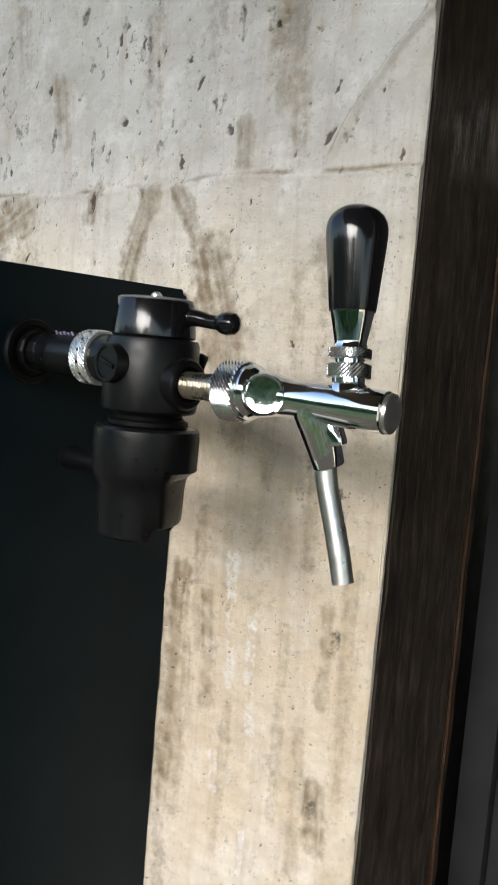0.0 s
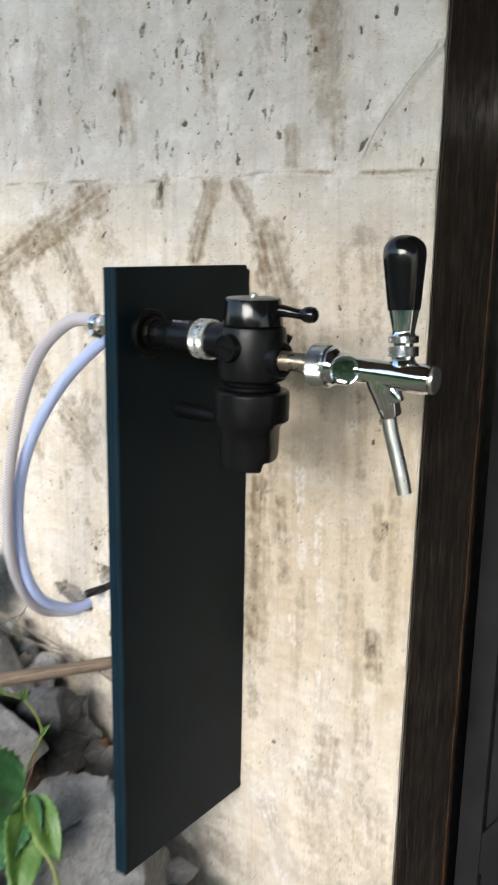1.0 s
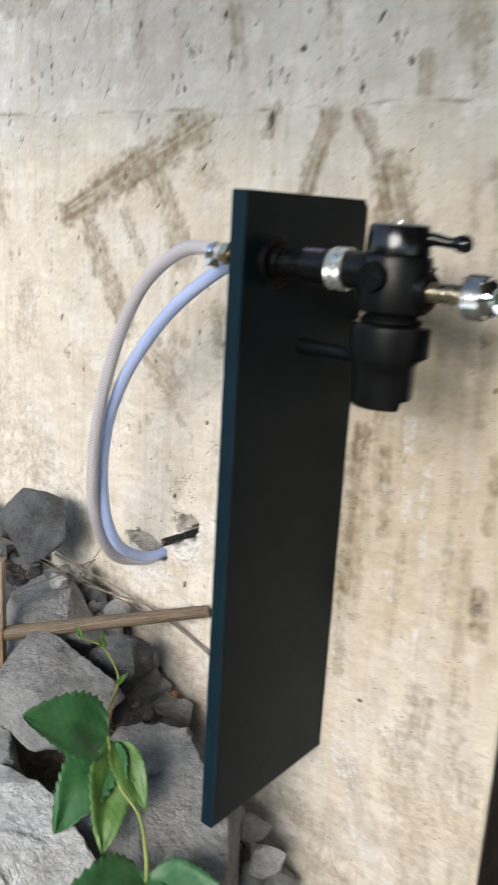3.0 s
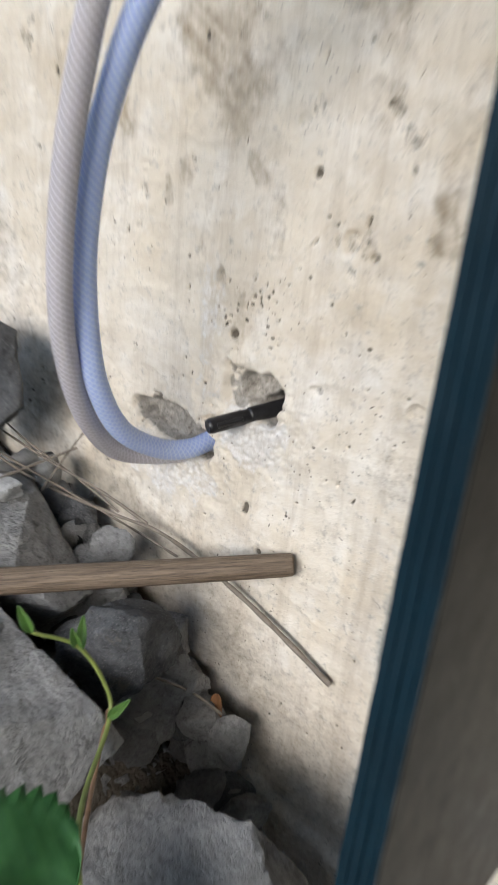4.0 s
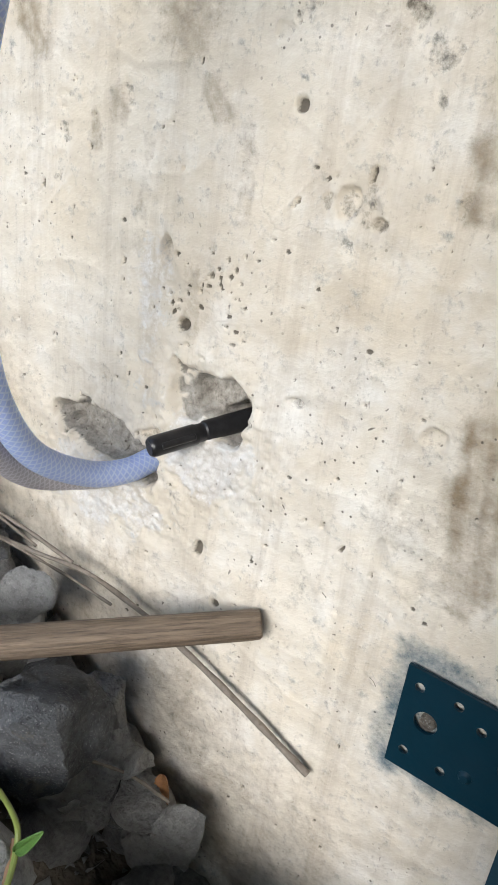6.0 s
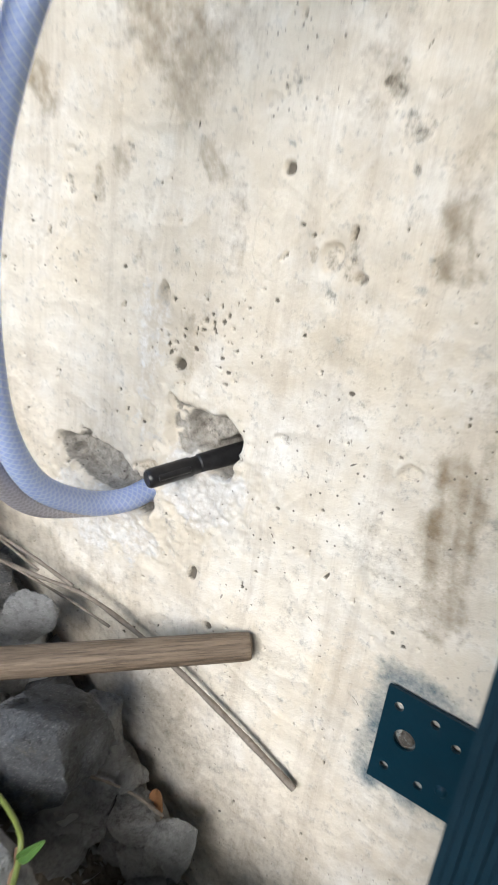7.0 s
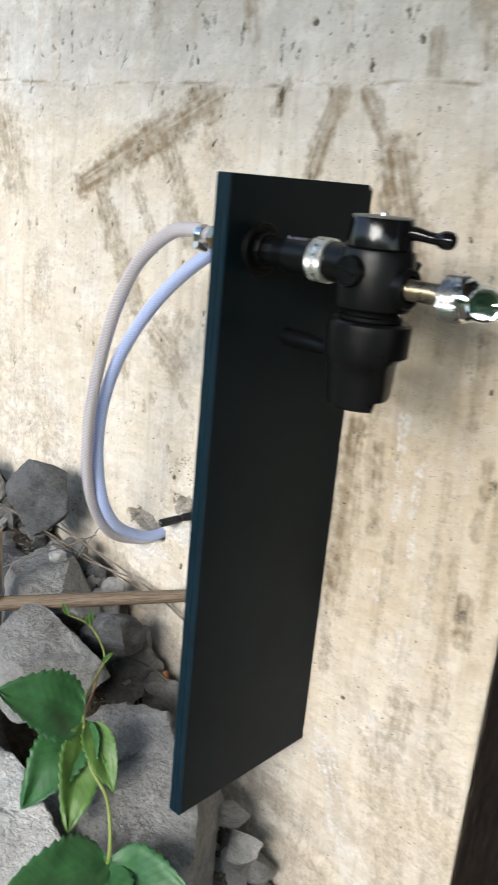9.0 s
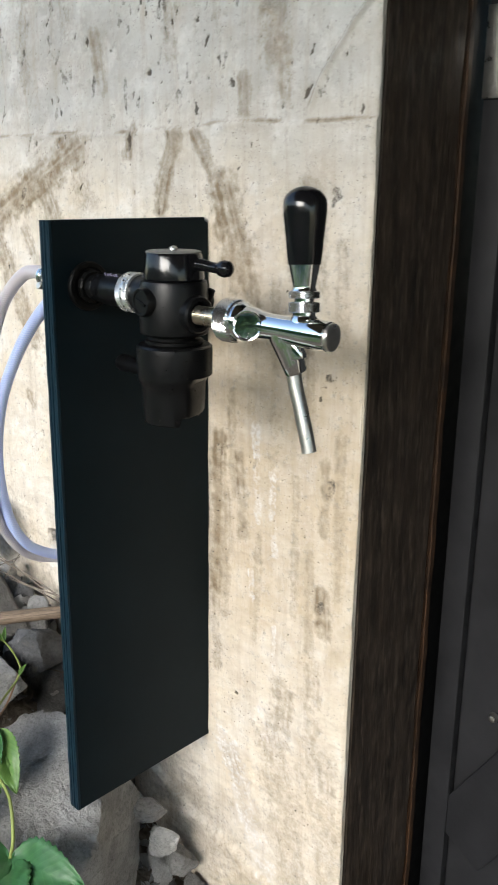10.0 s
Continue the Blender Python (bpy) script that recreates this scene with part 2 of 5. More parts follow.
def rock_mat(name, a, b, dark, grain=1.0):
    """Broken stone: broad patches, bedding lines, fine crystals and a few rusty or pale scuffs."""
    k = Mat(name, 0.85, spec=0.3)
    at = k.coords("Object")
    inf = k.node("ObjectInfo")
    shift = k.node("Mapping")
    add = k.node("CombineXYZ")
    for i in range(3):
        k.link(k.mul(inf.outputs["Random"], 40.0), add.inputs[i])
    k.link(at, shift.inputs[0])
    k.link(add.outputs[0], shift.inputs[1])
    p = shift.outputs[0]
    lay = k.node("Mapping")
    lay.inputs["Rotation"].default_value = (0.5, 0.35, 0.2)
    lay.inputs["Scale"].default_value = (1.0, 1.3, 2.4)
    k.link(p, lay.inputs[0])
    broad = k.noise(p, 13, 5, 0.6, 0.35, 0.65)
    patch = k.noise(p, 48, 7, 0.72, 0.38, 0.64)
    beds = k.noise(lay.outputs[0], 26, 7, 0.7, 0.42, 0.62)
    fine = k.noise(p, 240, 6, 0.7, 0.32, 0.7)
    salt = k.noise(p, 900, 2, 0.5, 0.3, 0.7)
    c = k.mix(broad, a, b)
    c = k.mix(k.mul(beds, 0.22), c, dark)
    c = k.mix(k.mul(patch, 0.45), c, tuple(v * 1.22 for v in b))
    c = k.mix(k.mul(k.ramp(fine, 0.45, 1.0), 0.55), c, dark)
    c = k.mix(k.mul(k.ramp(salt, 0.72, 1.0), 0.35), c, (0.55, 0.54, 0.52))
    c = k.mix(k.mul(k.noise(p, 30, 6, 0.75, 0.62, 0.74), 0.5), c, (0.34, 0.29, 0.22))
    k.color(c)
    h = k.mul(k.mul(patch, 1.1), k.mul(beds, 0.45), "ADD")
    h = k.mul(h, k.mul(k.mul(fine, 0.35), k.mul(salt, 0.08), "ADD"), "ADD")
    return k.bump(h, 0.9 * grain, 0.005).m


def wood(name, a, b, stretch, rough=0.7, scale=30, dark=(0.05, 0.035, 0.025), amount=0.5, bump=0.35):
    k = Mat(name, rough, spec=0.35)
    at = k.coords(scale=stretch)
    n = k.noise(at, scale, 6, 0.65, 0.3, 0.7)
    c = k.mix(n, a, b)
    c = k.mix(k.mul(k.noise(at, scale * 2.3, 5, 0.7, 0.5, 0.75), amount), c, dark)
    k.color(c)
    k.rough(k.ramp(k.noise(k.coords(), 25, 4), 0, 1, rough * 0.7, min(1, rough * 1.2)))
    return k.bump(n, bump, 0.0012).m


def hose_mat(name, body, cord, glow):
    k = Mat(name, 0.28, spec=0.5)
    k.b.inputs["Transmission Weight"].default_value = glow
    k.b.inputs["IOR"].default_value = 1.3
    k.b.inputs["Subsurface Weight"].default_value = 0.25
    k.b.inputs["Subsurface Radius"].default_value = (0.006, 0.006, 0.008)
    uvn = k.node("UVMap")
    sep = k.node("SeparateXYZ")
    k.link(uvn.outputs[0], sep.inputs[0])
    lines = []
    for sign in (1, -1):
        s = k.mul(k.mul(sep.outputs[0], 230.0), k.mul(sep.outputs[1], 9.0 * sign), "ADD")
        f = k.mul(k.mul(s, 2 * math.pi), 0, "ADD")
        w = k.mul(f, 0, "SINE")
        lines.append(k.ramp(w, 0.45, 0.9))
    braid = k.mul(lines[0], lines[1], "MAXIMUM")
    k.color(k.mix(k.mul(braid, 0.75), body, cord))
    return k.bump(braid, 0.25, 0.0006).m


def leaf_mat(name, a, b, vein):
    k = Mat(name, 0.45, spec=0.4)
    k.b.inputs["Subsurface Weight"].default_value = 0.15
    k.b.inputs["Subsurface Radius"].default_value = (0.002, 0.004, 0.001)
    uvn = k.node("UVMap")
    sep = k.node("SeparateXYZ")
    k.link(uvn.outputs[0], sep.inputs[0])
    u, v = sep.outputs[0], sep.outputs[1]
    side = k.mul(v, 0, "ABSOLUTE")
    ribs = k.mul(k.mul(k.mul(u, k.mul(side, 0.75), "SUBTRACT"), 2 * math.pi * 9), 0, "SINE")
    lines = k.mul(k.ramp(ribs, 0.80, 0.99), k.ramp(side, 0.0, 0.035, 1.0, 0.0), "MAXIMUM")
    at = k.coords()
    c = k.mix(k.noise(at, 60, 4), a, b)
    k.color(k.mix(k.mul(lines, 0.13), c, vein))
    return k.bump(k.mul(ribs, k.noise(at, 200, 3), "ADD"), 0.06, 0.001).m


CONCRETE = concrete()
BOARD = paint("black_satin_paint", (0.0044, 0.0086, 0.0112), (0.0060, 0.0112, 0.0144), 0.32, 0.42, 0.08, 0.08)
TEAL = paint("teal_black_paint", (0.002, 0.011, 0.019), (0.004, 0.019, 0.032), 0.4, 0.55, 0.25)
PLATE = paint("teal_sprayed_steel", (0.002, 0.017, 0.029), (0.0035, 0.026, 0.042), 0.3, 0.5, 0.3)
PLASTIC = plain("black_matt_plastic", (0.0040, 0.0040, 0.0044), 0.34, 0, 0.1, 500, 0.05, 0.24)
GLOSS = plain("black_gloss_plastic", (0.006, 0.006, 0.007), 0.14, 0, 0.1, 60, 0.0, 0.4)
# grey of the cap disc: the sky's reflection put into the base colour
SHEENTOP = plain("sky_sheen_grey_plastic", (0.10, 0.10, 0.10), 0.35, 0.0, 0.2, 200)
RUBBER = plain("black_rubber", (0.003, 0.003, 0.003), 0.45, 0, 0.1, 120, 0.06, 0.12)
CHROME = plain("polished_chrome", (0.80, 0.81, 0.82), 0.06, 1.0, 0.02, 40, 0.01)
KNURL = plain("knurled_chrome", (0.74, 0.74, 0.74), 0.2, 1.0, 0.05, 300, 0.05)
STEEL = plain("brushed_steel", (0.60, 0.59, 0.56), 0.33, 1.0, 0.08, 200, 0.08)
THREAD = plain("threaded_nickel", (0.62, 0.56, 0.46), 0.28, 1.0, 0.1, 300, 0.1)
BRASS = plain("pale_brass", (0.66, 0.56, 0.36), 0.25, 1.0, 0.08, 150)
SCALE = plain("silver_scale_print", (0.68, 0.68, 0.66), 0.3, 0.85, 0.06, 300)
IRON = plain("dark_tool_steel", (0.022, 0.021, 0.022), 0.38, 0.4, 0.4, 160, 0.3)
PRINT = plain("violet_grey_print", (0.22, 0.20, 0.30), 0.5)
WHITE = plain("white_plastic", (0.62, 0.62, 0.60), 0.4)
HOSE = hose_mat("clear_braided_hose", (0.51, 0.475, 0.50), (0.76, 0.73, 0.78), 0.25)
HOSE_BLUE = hose_mat("blue_braided_hose", (0.42, 0.52, 0.86), (0.66, 0.73, 0.92), 0.15)
ROCK = rock_mat("grey_rock", (0.20, 0.196, 0.190), (0.41, 0.402, 0.39), (0.075, 0.073, 0.070))
ROCK_DARK = rock_mat("dark_grey_rock", (0.062, 0.063, 0.066), (0.17, 0.171, 0.175), (0.020, 0.020, 0.021))
ROCK_PALE = rock_mat("pale_grey_rock", (0.50, 0.49, 0.475), (0.74, 0.73, 0.71), (0.20, 0.195, 0.185))
EARTH = rock_mat("rubble_earth", (0.12, 0.10, 0.08), (0.22, 0.19, 0.155), (0.06, 0.05, 0.04))


def yard_mat():
    """Bare earth by the wall that gives way to mown grass in the yard."""
    k = Mat("earth_and_grass", 0.9, spec=0.2)
    at = k.coords()
    xyz = k.node("SeparateXYZ")
    k.link(at, xyz.inputs[0])
    edge = k.mul(xyz.outputs[1], k.mul(k.noise(at, 3, 5), 0.6), "ADD")
    grass = k.mix(k.noise(at, 2.2, 6), (0.085, 0.135, 0.05), (0.19, 0.24, 0.11))
    grass = k.mix(k.noise(at, 0.9, 5, 0.6, 0.48, 0.58), grass, (0.30, 0.28, 0.24))
    grass = k.mix(k.mul(k.noise(at, 60, 4), 0.5), grass, (0.05, 0.085, 0.025))
    earth = k.mix(k.noise(at, 30, 6), (0.085, 0.07, 0.055), (0.20, 0.17, 0.135))
    k.color(k.mix(k.ramp(edge, -0.75, -1.15), earth, grass))
    return k.bump(k.noise(at, 120, 6), 0.8, 0.006).m


YARD = yard_mat()
POST = wood("dark_stained_timber", (0.006, 0.0044, 0.0035), (0.046, 0.032, 0.0225), (5, 5, 0.9), 0.62, 11, (0.15, 0.112, 0.082), 0.6, 0.8)
ORANGE = wood("worn_orange_timber", (0.006, 0.0045, 0.0035), (0.055, 0.026, 0.011), (3, 3, 2.4), 0.6, 9)
DOOR = paint("black_door_paint", (0.011, 0.011, 0.012), (0.022, 0.022, 0.024), 0.4, 0.6, 0.2)
DOWEL = wood("weathered_handle_wood", (0.085, 0.06, 0.04), (0.24, 0.178, 0.124), (55, 55, 3.2), 0.62, 8, (0.03, 0.02, 0.013), 0.9, 0.6)
PALEWOOD = wood("pale_planed_wood", (0.22, 0.165, 0.12), (0.36, 0.285, 0.215), (9, 9, 1), 0.7, 14, (0.10, 0.07, 0.045), 0.5)
BROWNWOOD = wood("brown_planed_wood", (0.19, 0.118, 0.07), (0.31, 0.205, 0.13), (9, 9, 1), 0.7, 14, (0.09, 0.052, 0.03), 0.5)
SHADE_BOARDS = wood("shade_cover_boards", (0.06, 0.045, 0.033), (0.11, 0.085, 0.062), (8, 0.6, 8), 0.7, 12)
LEAF = leaf_mat("green_leaf", (0.022, 0.080, 0.026), (0.040, 0.125, 0.040), (0.10, 0.21, 0.07))
LEAF_PALE = leaf_mat("yellow_green_leaf", (0.055, 0.125, 0.026), (0.10, 0.18, 0.042), (0.22, 0.30, 0.10))
HEDGE = plain("hedge_leaves", (0.075, 0.14, 0.045), 0.6, 0, 0.5, 3)
STEM = plain("green_stem", (0.20, 0.24, 0.06), 0.5, 0, 0.3, 60)
STEM_RED = plain("reddish_stem", (0.26, 0.15, 0.085), 0.5, 0, 0.3, 60)
TWIG = wood("dry_grey_twig", (0.14, 0.115, 0.09), (0.24, 0.205, 0.17), (20, 20, 20), 0.8, 8)


# ---- the wall ----
def value_noise(x, z, cell, seed):
    """Smooth random relief, about -1 to 1, with bumps of the size of cell."""
    rng = np.random.default_rng(seed)
    g = rng.uniform(-1, 1, (257, 257))
    u, v = x / cell + 97.3, z / cell + 61.7
    i, j = np.floor(u).astype(int), np.floor(v).astype(int)
    fu, fv = u - i, v - j
    fu, fv = fu * fu * (3 - 2 * fu), fv * fv * (3 - 2 * fv)
    i, j = i % 256, j % 256
    return (g[i, j] * (1 - fu) + g[i + 1, j] * fu) * (1 - fv) + (g[i, j + 1] * (1 - fu) + g[i + 1, j + 1] * fu) * fv


def rising(v, a, b):
    s = np.clip((v - a) / (b - a), 0, 1)
    return s * s * (3 - 2 * s)


WX0, WX1, WZ0, WZ1, CELL = -0.95, 0.237, -0.05, 1.36, 0.00095
# smears of brown dirt on the wall: from x, z to x, z, half width, strength
SMEARS = [
    (-0.463, 0.884, -0.228, 0.990, 0.022, 0.95), (-0.431, 0.872, -0.350, 0.735, 0.020, 0.8), (-0.305, 0.950, -0.245, 0.835, 0.017, 0.8),
    (-0.356, 0.886, -0.322, 0.825, 0.011, 0.6), (-0.235, 0.975, -0.205, 0.930, 0.018, 0.45), (-0.066, 0.925, -0.040, 1.002, 0.013, 0.85),
    (-0.004, 1.004, 0.043, 0.940, 0.009, 0.8), (0.040, 0.945, 0.068, 0.860, 0.024, 0.9), (0.072, 0.870, 0.088, 0.800, 0.016, 0.6),
    (-0.300, 0.700, -0.260, 0.672, 0.026, 0.65), (-0.272, 0.690, -0.250, 0.730, 0.014, 0.5), (-0.108, 0.628, -0.104, 0.606, 0.010, 0.7),
    (-0.083, 0.520, -0.074, 0.445, 0.013, 0.8), (-0.070, 0.560, -0.060, 0.500, 0.012, 0.35), (-0.085, 0.800, -0.105, 0.640, 0.010, 0.35), (-0.178, 0.768, -0.165, 0.728, 0.022, 0.6),
    (-0.150, 0.760, -0.160, 0.660, 0.010, 0.4), (0.036, 0.665, 0.030, 0.470, 0.011, 0.95), (0.030, 0.480, 0.034, 0.360, 0.009, 0.6),
    (0.068, 0.650, 0.076, 0.555, 0.008, 0.85), (0.056, 0.720, 0.060, 0.600, 0.008, 0.6), (0.196, 0.665, 0.197, 0.590, 0.007, 0.7),
    (0.197, 0.515, 0.199, 0.470, 0.010, 0.9), (0.170, 0.790, 0.172, 0.700, 0.007, 0.55), (0.145, 0.370, 0.138, 0.215, 0.017, 0.6),
    (0.187, 0.420, 0.193, 0.240, 0.012, 0.5), (0.105, 1.170, 0.114, 1.080, 0.020, 0.7), (0.069, 1.055, 0.071, 1.025, 0.010, 0.7),
    (0.125, 1.070, 0.130, 1.030, 0.010, 0.6), (0.130, 0.300, 0.170, 0.100, 0.030, 0.5), (0.060, 0.240, 0.100, 0.160, 0.018, 0.5),
    (-0.664, 0.960, -0.640, 0.890, 0.034, 0.65), (-0.720, 1.090, -0.690, 1.060, 0.030, 0.6), (-0.560, 0.760, -0.570, 0.690, 0.022, 0.4),
    (0.165, 0.950, 0.175, 0.850, 0.014, 0.5), (0.210, 0.300, 0.220, 0.120, 0.018, 0.5), (-0.319, 0.606, -0.317, 0.592, 0.004, 0.6),
    (-0.303, 0.622, -0.301, 0.608, 0.005, 0.6), (-0.245, 0.628, -0.238, 0.620, 0.006, 0.6), (-0.221, 0.615, -0.218, 0.575, 0.004, 0.45),
    (-0.372, 0.648, -0.362, 0.634, 0.008, 0.7), (-0.280, 0.600, -0.283, 0.545, 0.003, 0.35), (-0.245, 0.545, -0.243, 0.515, 0.005, 0.5),
    (0.100, 0.560, 0.098, 0.420, 0.006, 0.5), (0.048, 0.600, 0.046, 0.440, 0.007, 0.6), (0.155, 0.640, 0.158, 0.480, 0.006, 0.45),
    (0.178, 0.560, 0.182, 0.440, 0.007, 0.5), (0.215, 0.700, 0.218, 0.520, 0.008, 0.5), (0.120, 0.850, 0.122, 0.760, 0.008, 0.45),
    (0.140, 0.930, 0.142, 0.860, 0.007, 0.5), (0.205, 0.900, 0.208, 0.800, 0.008, 0.45), (0.016, 0.640, 0.016, 0.420, 0.010, 0.5),
    (-0.116, 1.010, -0.122, 0.985, 0.010, 0.8), (-0.180, 1.120, -0.172, 1.060, 0.010, 0.6), (-0.050, 1.160, -0.045, 1.090, 0.010, 0.5),
    (-0.330, 1.180, -0.340, 1.080, 0.012, 0.5), (0.020, 1.220, 0.030, 1.120, 0.012, 0.45), (-0.250, 1.200, -0.240, 1.140, 0.012, 0.5),
]
# pale runs of lime, laid out in the same way
RUNS = [
    (0.094, 0.690, 0.100, 0.575, 0.007, 0.6), (0.120, 0.640, 0.126, 0.540, 0.006, 0.55), (0.128, 0.450, 0.131, 0.395, 0.004, 0.7),
    (0.088, 0.510, 0.092, 0.470, 0.004, 0.5), (0.110, 0.330, 0.118, 0.290, 0.006, 0.5), (-0.270, 0.545, -0.268, 0.475, 0.010, 0.45),
    (0.050, 0.260, 0.120, 0.100, 0.020, 0.5),
]


def strokes(x, z, table, ragged, comb):
    """Brushed strokes, ragged at the rim and combed along their run."""
    out = np.zeros_like(x)
    for x0, z0, x1, z1, wide, much in table:
        dx, dz = x1 - x0, z1 - z0
        run = math.hypot(dx, dz)
        reach = 2.4 * wide
        i0, i1 = np.searchsorted(XS, (min(x0, x1) - reach, max(x0, x1) + reach))
        j0, j1 = np.searchsorted(ZS, (min(z0, z1) - reach, max(z0, z1) + reach))
        if i1 <= i0 or j1 <= j0:
            continue
        b = (slice(j0, j1), slice(i0, i1))
        px, pz = x[b] - x0, z[b] - z0
        along, across = (px * dx + pz * dz) / run, (pz * dx - px * dz) / run
        s = np.clip(along / run, 0, 1)
        bristle = 0.5 + 0.35 * value_noise(across + 0.002 * comb[b], along * 0.05, 0.0032, 33) + 0.35 * value_noise(px, pz, 0.009, 36)
        d = np.hypot(px - s * dx, pz - s * dz) / (1.25 * wide) + 0.5 * ragged[b]
        out[b] = np.maximum(out[b], 1.08 * much * (1 - rising(d, 0.38, 1.22)) * np.clip(0.40 + 0.60 * bristle, 0, 1))
    return out


def wall_fields(x, z):
    """Relief (towards the viewer is positive) and the masks of dirt with foot shade, darkened pits and sprayed paint.
    """
    h = 0.0022 * value_noise(x, z, 0.16, 1) + 0.0010 * value_noise(x, z, 0.045, 2) + 0.0006 * value_noise(x, z, 0.012, 3)
    h += 0.0009 * (1 - np.abs(value_noise(x + 0.5 * z, z - 0.2 * x, 0.05, 61))) ** 8 + 0.0007 * (1 - np.abs(value_noise(x - 0.8 * z, z * 0.6 + 0.3 * x, 0.032, 62))) ** 9
    h += 0.0002 * value_noise(x, z, 0.006, 63)
    # trowel ridges and board marks
    lean = x + 0.35 * z
    h += 0.0007 * np.abs(value_noise(lean, z * 0.25, 0.03, 4)) + 0.0006 * value_noise(x * 0.3, z, 0.018, 5)
    edge = z - 1.012 - 0.004 * value_noise(x, z * 0, 0.05, 6)
    h -= 0.0018 * rising(edge, -0.002, 0.003)
    h += 0.0013 * np.exp(-((edge + 0.002) / 0.0025) ** 2)
    # a bent seam high beside the post, and the old footing low down
    t = np.clip((z - 1.0) / 0.12, 0, 1)
    crease = x - (0.155 + 0.080 * t ** 1.6)
    there = rising(z, 1.015, 1.035) * (1 - rising(z, 1.12, 1.13))
    h += 0.0050 * np.exp(-(crease / 0.0028) ** 2) * there
    foot = z - (0.118 - 0.26 * x + 0.006 * value_noise(x, z * 0, 0.04, 8))
    h += 0.006 * (1 - rising(foot, -0.012, 0.004))
    seam = (z - 0.92) - 0.55 * (x + 0.45)
    h += 0.0012 * np.exp(-(seam / 0.003) ** 2) * rising(-x, 0.18, 0.3) * rising(x, -0.6, -0.45)

    pit_dark = np.zeros_like(x)
    rng = np.random.default_rng(11)

    def dent(cx, cz, rx, rz, deep, lean=0.0, dark=0.8, ragged=0.35, rim=(0.55, 1.15)):
        nonlocal h, pit_dark
        reach = 2.2 * max(rx, rz)
        i0, i1 = np.searchsorted(XS, (cx - reach, cx + reach))
        j0, j1 = np.searchsorted(ZS, (cz - reach, cz + reach))
        if i1 <= i0 or j1 <= j0:
            return
        s = (slice(j0, j1), slice(i0, i1))
        dx, dz = x[s] - cx, z[s] - cz
        dx = dx - lean * dz
        r = np.sqrt((dx / rx) ** 2 + (dz / rz) ** 2) + ragged * value_noise(x[s], z[s], max(rx, rz) * 0.55, int(1e4 * abs(cx)) + 7)
        inside = 1 - rising(r, *rim)
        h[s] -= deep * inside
        # the dent's inside is coloured dark too, for grime and shade
        pit_dark[s] = np.maximum(pit_dark[s], dark * inside)

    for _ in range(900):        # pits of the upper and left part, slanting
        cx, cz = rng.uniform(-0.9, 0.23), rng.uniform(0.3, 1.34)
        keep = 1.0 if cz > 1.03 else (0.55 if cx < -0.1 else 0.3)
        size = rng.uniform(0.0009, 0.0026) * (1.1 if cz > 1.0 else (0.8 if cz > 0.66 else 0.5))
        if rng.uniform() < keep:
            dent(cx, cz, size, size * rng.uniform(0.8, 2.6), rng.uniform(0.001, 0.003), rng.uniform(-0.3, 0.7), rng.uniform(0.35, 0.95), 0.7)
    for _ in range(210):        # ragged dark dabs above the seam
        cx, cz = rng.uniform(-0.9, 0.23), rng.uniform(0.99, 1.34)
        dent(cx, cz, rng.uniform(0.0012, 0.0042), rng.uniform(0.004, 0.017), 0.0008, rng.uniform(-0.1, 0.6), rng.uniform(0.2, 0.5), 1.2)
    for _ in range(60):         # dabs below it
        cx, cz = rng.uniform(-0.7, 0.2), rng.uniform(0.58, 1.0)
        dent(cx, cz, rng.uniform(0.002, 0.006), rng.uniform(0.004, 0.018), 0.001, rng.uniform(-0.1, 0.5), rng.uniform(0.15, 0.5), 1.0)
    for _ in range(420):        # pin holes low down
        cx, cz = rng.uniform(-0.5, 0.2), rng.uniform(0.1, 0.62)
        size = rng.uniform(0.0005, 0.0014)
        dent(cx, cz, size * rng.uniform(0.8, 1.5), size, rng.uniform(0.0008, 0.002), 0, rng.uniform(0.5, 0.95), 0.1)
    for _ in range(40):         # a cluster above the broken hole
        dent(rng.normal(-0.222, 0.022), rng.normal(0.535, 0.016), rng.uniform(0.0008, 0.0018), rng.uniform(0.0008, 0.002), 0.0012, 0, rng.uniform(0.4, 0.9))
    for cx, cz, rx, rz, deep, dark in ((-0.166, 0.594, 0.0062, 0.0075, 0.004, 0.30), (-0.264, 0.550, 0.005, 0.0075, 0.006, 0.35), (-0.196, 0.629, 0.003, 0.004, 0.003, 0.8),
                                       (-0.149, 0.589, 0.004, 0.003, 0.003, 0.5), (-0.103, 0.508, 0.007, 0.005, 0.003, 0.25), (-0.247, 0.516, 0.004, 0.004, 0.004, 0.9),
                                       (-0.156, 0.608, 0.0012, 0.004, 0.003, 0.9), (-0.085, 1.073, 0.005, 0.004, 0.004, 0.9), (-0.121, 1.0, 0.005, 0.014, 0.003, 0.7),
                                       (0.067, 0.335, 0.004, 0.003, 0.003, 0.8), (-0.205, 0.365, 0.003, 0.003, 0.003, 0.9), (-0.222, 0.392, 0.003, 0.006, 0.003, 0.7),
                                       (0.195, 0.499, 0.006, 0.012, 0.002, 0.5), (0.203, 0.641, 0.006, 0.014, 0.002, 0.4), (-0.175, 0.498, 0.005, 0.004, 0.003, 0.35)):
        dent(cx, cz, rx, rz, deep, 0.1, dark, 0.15)
